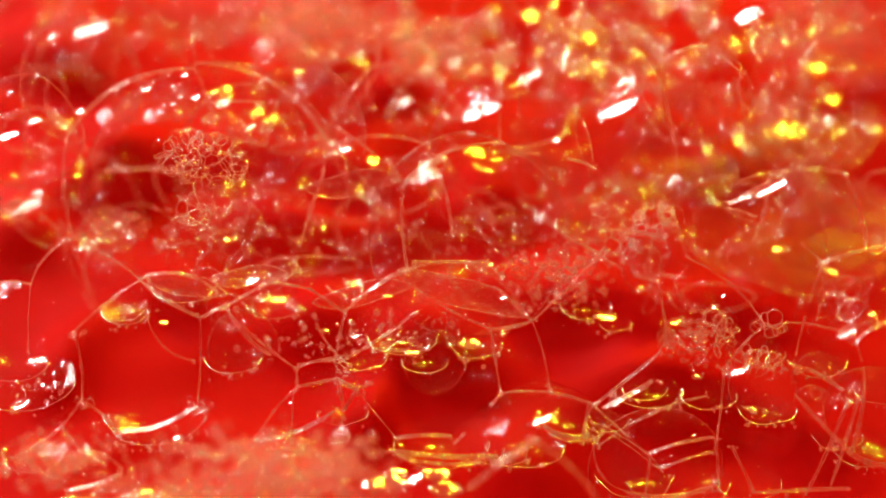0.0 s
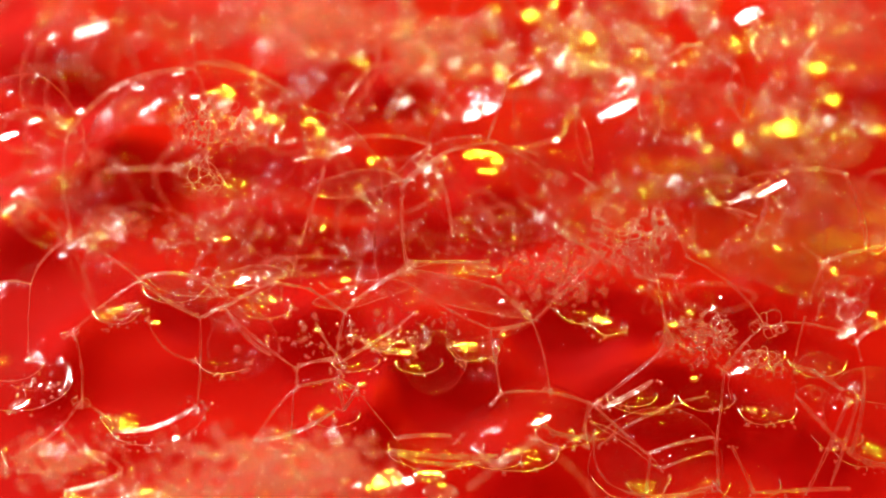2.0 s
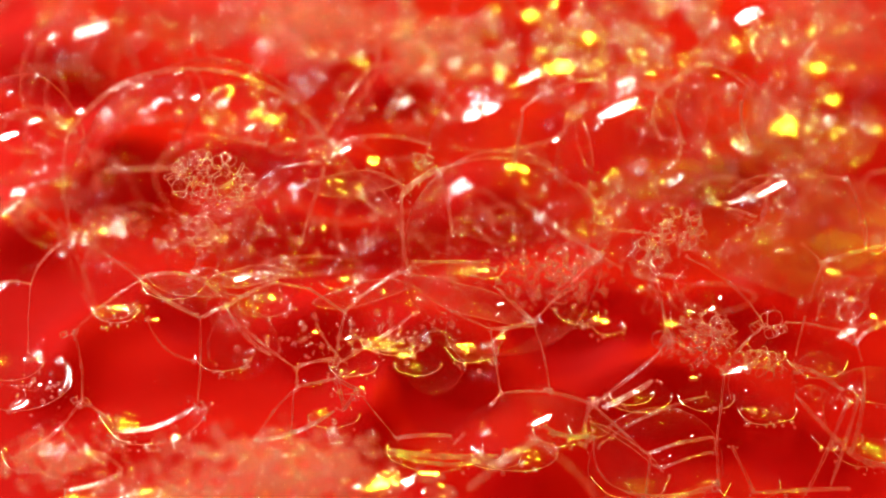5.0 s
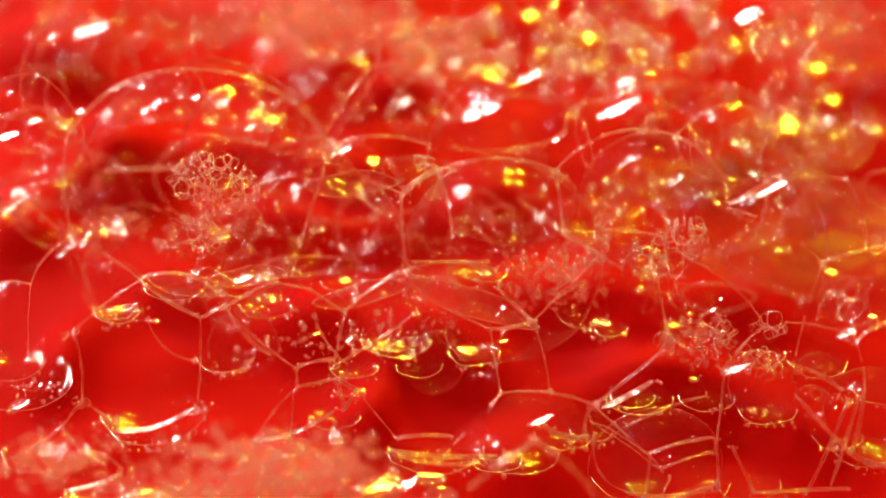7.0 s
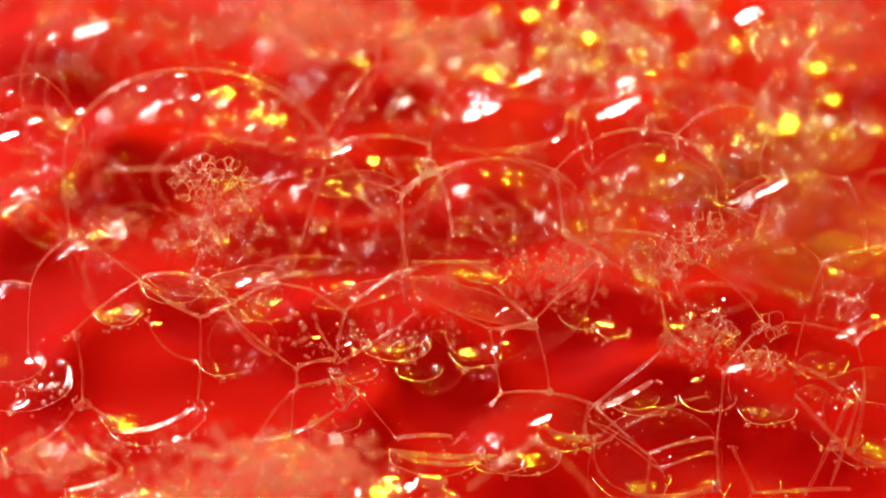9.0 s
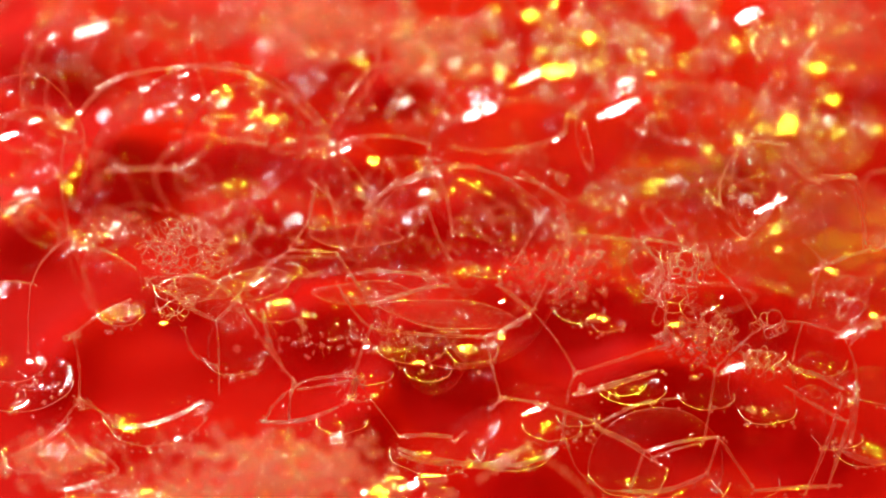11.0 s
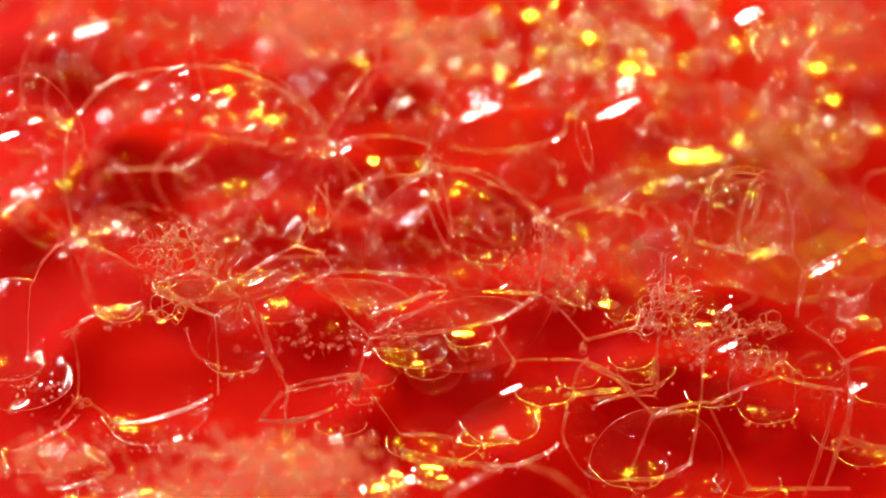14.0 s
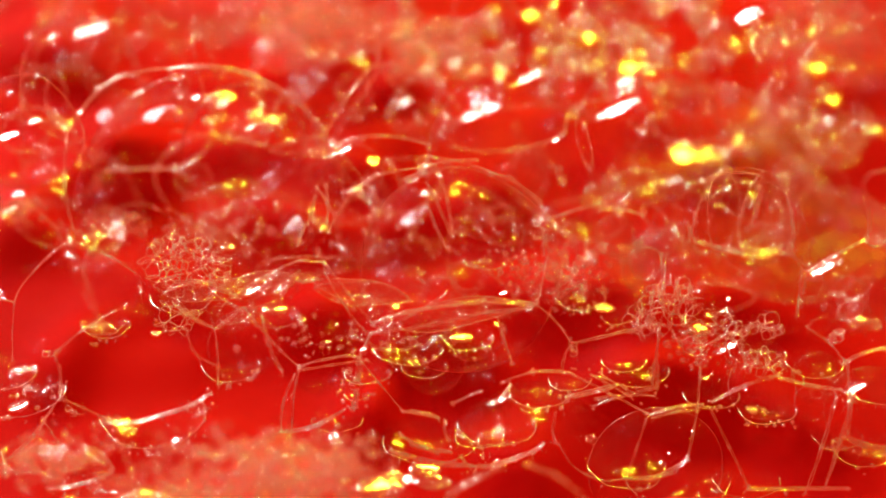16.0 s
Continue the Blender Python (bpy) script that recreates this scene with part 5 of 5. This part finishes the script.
drop(18.0, 14.3, -26, 0.54, 4.6, "white")
drop(-4.2, 15.0, -26, 0.25, 4.6, "white")
drop(33.7, 25.8, -42, 0.47, 3.4, "white")
drop(41.8, 13.5, -42, 0.43, 3.4, "white")
drop(-24.0, 14.7, -14, 0.18, 2.8, "white")
drop(-18.8, 11.7, -14, 0.22, 3.0, "white")
drop(-31.4, 2.4, -13, 0.18, 2.3, "white")
drop(-35.5, 13.4, -16, 0.22, 2.3, "white")
drop(-42.4, 10.9, -14, 0.36, 3.7, "white")
drop(11.0, 10.5, -14, 0.18, 2.3, "white")
drop(9.1, 17.9, -28, 0.36, 4.1, "white")
drop(-8.6, -8.3, -2, 0.25, 1.8, "white")
drop(25.0, -5.6, -5, 0.30, 1.7, "white")
drop(1.0, 19.8, -34, 0.25, 3.2, "white")
drop(-1.4, 19.3, -34, 0.22, 2.8, "white")
drop(-8.3, -4.1, -4, 0.15, 1.4, "white")
drop(-39.6, 12.4, -14, 0.25, 3.4, "white")
drop(-19.4, 21.9, -36, 0.25, 2.8, "white")
drop(-24.9, 16.6, -9, 0.18, 3.7, "white")
drop(-28.6, 15.3, -9, 0.18, 3.7, "white")
drop(29.8, 24.7, -42, 0.25, 2.3, "white")
drop(-3.1, -20.0, 12, 0.54, 2.0, "white")
drop(-22.9, -16.1, 10, 0.30, 1.4, "white")
drop(19.7, -19.6, 0, 0.15, 1.7, "white")
drop(22.5, -16.9, 0, 0.15, 1.7, "white")
# Added highlight drops that shift as the lit bubbles would.
MOVERS.append((drop(31.7, 5.8, -13, 0.46, 4.2, "white"), (0, 0), [(0, 0.00, 0.00, 0), (9.2, 0.00, 0.00, 0), (11.3, -0.27, -1.80, 0), (11.6, -0.27, -1.80, 0), (12, 5.45, -8.28, 0), (12.7, 5.61, -8.17, 0), (13.2, 5.29, -7.63, 0), (16, 5.29, -7.63, 0)]))
MOVERS.append((drop(28.8, -11.7, -13, 0.38, 3.8, "white"), (0, 0), [(0, 0.00, 0.00, 0), (11.6, -0.65, 0.27, 0), (12.1, 0.98, 0.82, 0), (12.6, -0.93, 1.63, 0), (13.2, -1.47, 2.18, 0), (16, -1.47, 2.18, 0)]))
MOVERS.append((drop(39.0, -8.1, -13, 0.38, 3.4, "white"), (0, 0), [(0, 0.00, 0.00, 0), (11.6, 0.00, 0.00, 0), (12.1, 1.09, -6.54, 0), (13.2, 0.98, -5.45, 0), (16, 0.82, -5.34, 0)]))
MOVERS.append((drop(9.3, -16.3, -13, 0.38, 3.8, "white"), (0, 0), [(0, 0.00, -0.27, 0), (9.2, 0.00, -0.27, 0), (11.3, -0.54, 1.20, 0), (13, -2.72, 2.72, 0), (15, -2.72, 2.72, 0), (15.4, -3.81, 1.74, 0), (16, -3.81, 1.74, 0)]))
MOVERS.append((drop(37.5, 13.5, -40, 1.93, 1.9, "yellow"), (0, 0), [(0, 0.31, -0.49, 0), (9.2, 0.31, 0.00, 0), (12.6, -0.31, 0.00, 0), (13.2, -9.27, -3.28, 0), (16, -9.58, -3.09, 0)]))
MOVERS.append((drop(5.9, 19.3, -40, 1.26, 1.9, "yellow"), (0, 0), [(0, 9.89, 0.19, 0), (2.3, 9.89, 0.80, 0), (4.2, 9.89, 0.80, 0), (6.5, 0.00, 0.00, 0), (9.2, 0.00, 0.00, 0), (13, 14.84, 0.49, 0), (16, 14.84, 0.62, 0)]))
patch(-8.4, -17.6, 24.0, 6.5, 3.6, 5, 300, 0.14, 0.5, 501)
patch(-22.0, -19.5, 24.0, 7.0, 2.6, 5, 220, 0.12, 0.45, 502)
drop(-5.3, -19.9, 14, 1.30, 1.6)
drop(-22.4, -20.3, 14, 1.00, 1.6)
drop(-1.1, -19.6, 10, 0.90, 1.6)
drop(-0.2, -20.9, 10, 1.00, 1.6)
drop(-4.5, -19.4, 12, 0.70, 1.6)
drop(-25.5, -20.8, 12, 0.80, 1.6)


# ---- how the foam drifts and settles ----
TIMES = (0, 0.5, 1, 1.5, 2, 2.5, 3, 3.5, 4.2, 6.3, 7, 8, 9.2, 11.3, 12, 12.5, 13, 14, 15, 15.5, 16)
MARKS = []
MARKS.append((-33.4, 0.8, (0.92, -0.61, 0.31, -0.76, -0.41, -0.31, -0.41, -0.31, -0.31, -0.36, -0.15, -0.15, -0.10, -0.05, -0.15, -0.00, -0.15, -0.00, 0.00, -0.00, 0.00, -0.00, 0.15, -0.15, 0.00, -0.20, 0.15, -0.31, -0.10, -0.15, -0.25, -0.05, 0.00, -0.05, 0.20, 0.15, 0.00, -0.31, -0.10, -0.31, -0.25, -0.31)))
MARKS.append((-33.5, -7.5, (0.71, -0.00, 0.41, -0.00, 0.10, -0.10, -0.10, 0.10, 0.00, -0.00, 0.00, 0.10, 0.00, 0.10, -0.10, 0.10, -0.10, 0.10, 0.00, -0.00, 0.00, -0.00, 0.05, -0.10, 0.15, -0.25, 0.20, -0.25, -0.10, -0.15, -0.25, -0.00, 0.00, -0.10, 0.00, 0.10, -1.73, -1.48, -1.58, -1.78, -1.73, -1.78)))
MARKS.append((-21.9, -6.2, (0.82, -0.25, 0.46, -0.46, -0.15, -0.10, -0.20, -0.00, 0.00, -0.25, -0.05, 0.10, 0.00, 0.15, -0.05, 0.10, -0.15, 0.15, 0.00, -0.00, 0.00, -0.00, 0.15, -0.15, 0.00, -0.31, 1.27, -0.25, 1.12, -0.25, 0.82, -0.10, 0.97, -0.00, 1.17, -0.00, 0.71, -0.46, 1.02, -1.02, 1.02, -1.27)))
MARKS.append((-9.7, -10.4, (0.76, 1.02, 0.51, 0.97, 0.00, 1.17, 0.05, 1.48, 0.15, 0.82, 0.15, 0.87, 0.00, 0.71, -0.10, 0.41, -0.10, 0.31, 0.00, -0.00, 0.00, -0.00, 0.15, -0.20, -0.10, -0.46, 1.63, -0.76, 1.73, -0.92, 1.63, -0.92, 1.73, -0.92, 1.83, -0.92, 1.73, -1.02, 1.53, -0.51, 1.43, -0.41)))
MARKS.append((-8.9, -5.6, (0.51, -0.46, 0.25, -0.51, -0.36, -0.36, -0.31, -0.31, -0.05, -0.00, -0.05, -0.15, -0.15, 0.31, -0.15, 0.25, -0.20, 0.25, 0.00, -0.00, 0.00, -0.00, 0.15, -0.20, -0.05, -0.36, 2.19, -1.02, 2.04, -1.63, 1.78, -1.83, 1.94, -1.83, 2.04, -1.94, 1.89, -1.94, 1.78, -1.78, 1.68, -1.68)))
MARKS.append((-13.4, -12.4, (0.76, 0.05, 0.46, -0.20, -0.41, -0.20, -0.46, -0.25, -0.20, -0.20, -0.20, -0.10, -0.20, -0.00, -0.20, -0.00, -0.15, 0.05, 0.00, -0.00, 0.00, -0.00, 0.10, -0.25, 0.15, -0.36, -0.20, -0.10, -0.56, -0.41, -0.92, -0.51, -0.71, -0.41, -0.61, -0.36, -1.02, -0.51, -0.92, -0.25, -0.92, -0.00)))
MARKS.append((8.0, -6.6, (0.00, 1.02, 0.00, 0.92, 0.00, 0.71, -0.05, 0.66, -0.05, 0.66, 0.10, 0.71, -0.31, 0.71, -0.31, 0.71, -0.31, 0.66, 0.00, -0.00, 0.00, -0.00, 0.25, -0.20, 0.10, -0.20, 0.00, 0.92, 0.41, 1.27, -0.20, 1.48, 0.15, 1.83, 0.25, 2.04, 0.10, 2.04, 0.31, 1.43, 0.31, 1.33)))
MARKS.append((9.6, -12.8, (0.00, 0.51, 0.00, 0.41, -0.10, 0.41, -0.31, 0.61, -0.15, 0.31, -0.05, 0.31, -0.31, 0.41, 0.00, 0.41, -0.05, 0.41, 0.00, -0.00, 0.00, -0.00, 0.25, -0.15, 0.15, -0.10, -1.27, -0.51, -3.06, 2.29, -3.41, 2.40, -3.36, 2.40, -3.36, 2.40, -3.36, 2.40, -3.36, 2.34, -3.36, 2.29)))
MARKS.append((13.7, -14.2, (1.78, 0.97, 1.63, 0.87, 1.22, 0.97, 0.56, 0.25, 0.31, 0.10, 0.15, 0.15, 0.10, 0.25, -0.25, 0.51, -0.25, 0.51, 0.00, -0.00, 0.00, -0.00, 0.15, -0.15, 0.41, -0.15, -1.53, 2.96, -0.92, 4.99, -1.43, 5.10, -1.07, 5.50, -1.07, 5.81, -1.27, 5.81, -1.53, 5.76, -2.04, 5.61)))
MARKS.append((20.2, -8.7, (0.31, 0.31, 0.20, 0.36, 0.05, 0.51, 0.05, 0.05, 0.00, 0.05, 0.00, -0.00, -0.10, 0.15, -0.15, 0.20, -0.25, 0.20, 0.00, -0.00, 0.00, -0.00, 0.20, -0.00, 0.36, -0.10, 0.25, -0.00, 3.41, -1.17, 3.16, -1.12, 3.31, -0.36, 3.26, -0.20, 3.16, -0.20, 2.85, -0.41, 2.80, -0.56)))
MARKS.append((34.2, -1.4, (-0.25, 0.15, -0.31, 0.15, -0.56, 0.25, -0.56, 0.36, -0.25, 0.36, -0.15, 0.36, -0.10, 0.25, 0.20, 0.25, 0.20, 0.15, 0.00, -0.00, 0.00, -0.00, 0.15, 0.10, 0.31, -0.00, -0.10, 0.15, -0.10, 0.15, -1.63, -0.82, -1.83, -0.51, -1.83, -0.51, -1.89, -0.51, -1.99, -0.51, -2.04, -0.61)))
MARKS.append((38.0, -17.8, (0.00, 0.00, 0.00, 0.00, 0.00, 0.00, 0.00, 0.00, 0.00, 0.00, 0.00, 0.00, 0.00, 0.00, 0.00, 0.00, 0.00, 0.00, 0.00, 0.00, 0.00, 0.00, 0.00, 0.00, 0.00, 0.00, 0.00, 0.00, 0.00, 0.00, 0.00, 0.00, 0.00, 0.00, 0.00, 0.00, 0.00, 0.00, 0.00, 0.00, 0.00, 0.00)))
MARKS.append((28.8, -12.7, (0.00, 0.00, 0.00, 0.00, 0.00, 0.00, 0.00, 0.00, 0.00, 0.00, 0.00, 0.00, 0.00, 0.00, 0.00, 0.00, 0.00, 0.00, 0.00, 0.00, 0.00, 0.00, 0.00, 0.00, 0.00, 0.00, 0.00, 0.00, 0.00, 0.00, 0.00, 0.00, 0.00, 0.00, 0.00, 0.00, 0.00, 0.00, 0.00, 0.00, 0.00, 0.00)))
MARKS.append((-37.4, -16.8, (0.00, 0.00, 0.00, 0.00, 0.00, 0.00, 0.00, 0.00, 0.00, 0.00, 0.00, 0.00, 0.00, 0.00, 0.00, 0.00, 0.00, 0.00, 0.00, 0.00, 0.00, 0.00, 0.00, 0.00, 0.00, 0.00, 0.00, 0.00, 0.00, 0.00, 0.00, 0.00, 0.00, 0.00, 0.00, 0.00, 0.00, 0.00, 0.00, 0.00, 0.00, 0.00)))
MARKS.append((-24.7, -19.8, (0.00, 0.00, 0.00, 0.00, 0.00, 0.00, 0.00, 0.00, 0.00, 0.00, 0.00, 0.00, 0.00, 0.00, 0.00, 0.00, 0.00, 0.00, 0.00, 0.00, 0.00, 0.00, 0.00, 0.00, 0.00, 0.00, 0.00, 0.00, 0.00, 0.00, 0.00, 0.00, 0.00, 0.00, 0.00, 0.00, 0.00, 0.00, 0.00, 0.00, 0.00, 0.00)))
MARKS.append((21.2, -21.4, (0.00, 0.00, 0.00, 0.00, 0.00, 0.00, 0.00, 0.00, 0.00, 0.00, 0.00, 0.00, 0.00, 0.00, 0.00, 0.00, 0.00, 0.00, 0.00, 0.00, 0.00, 0.00, 0.00, 0.00, 0.00, 0.00, 0.00, 0.00, 0.00, 0.00, 0.00, 0.00, 0.00, 0.00, 0.00, 0.00, 0.00, 0.00, 0.00, 0.00, 0.00, 0.00)))


def drift(u, v):
    """The shift of the foam round a place at each of TIMES, in mm across and up."""
    weights = [1 / ((u - a) ** 2 + (v - b) ** 2 + 6) ** 1.5 for a, b, _ in MARKS]
    total = sum(weights) + 1e-4
    return [[sum(k * m[2][2 * i + axis] for k, m in zip(weights, MARKS)) / total for axis in (0, 1)] for i in range(len(TIMES))]


def motions():
    for thing, (u, v), slide in MOVERS:
        base, still = thing.location.copy(), thing.matrix_world.copy()
        still.translation = (0, 0, 0)
        rows = slide or [(t, a, b, 0) for t, (a, b) in zip(TIMES, drift(u, v))]
        walk(thing, [(t, Matrix.Translation(base + (a * U + b * V + c * W) * 0.001) @ still) for t, a, b, c in rows])
    for thing, rows in NET:
        walk(thing, rows)


motions()
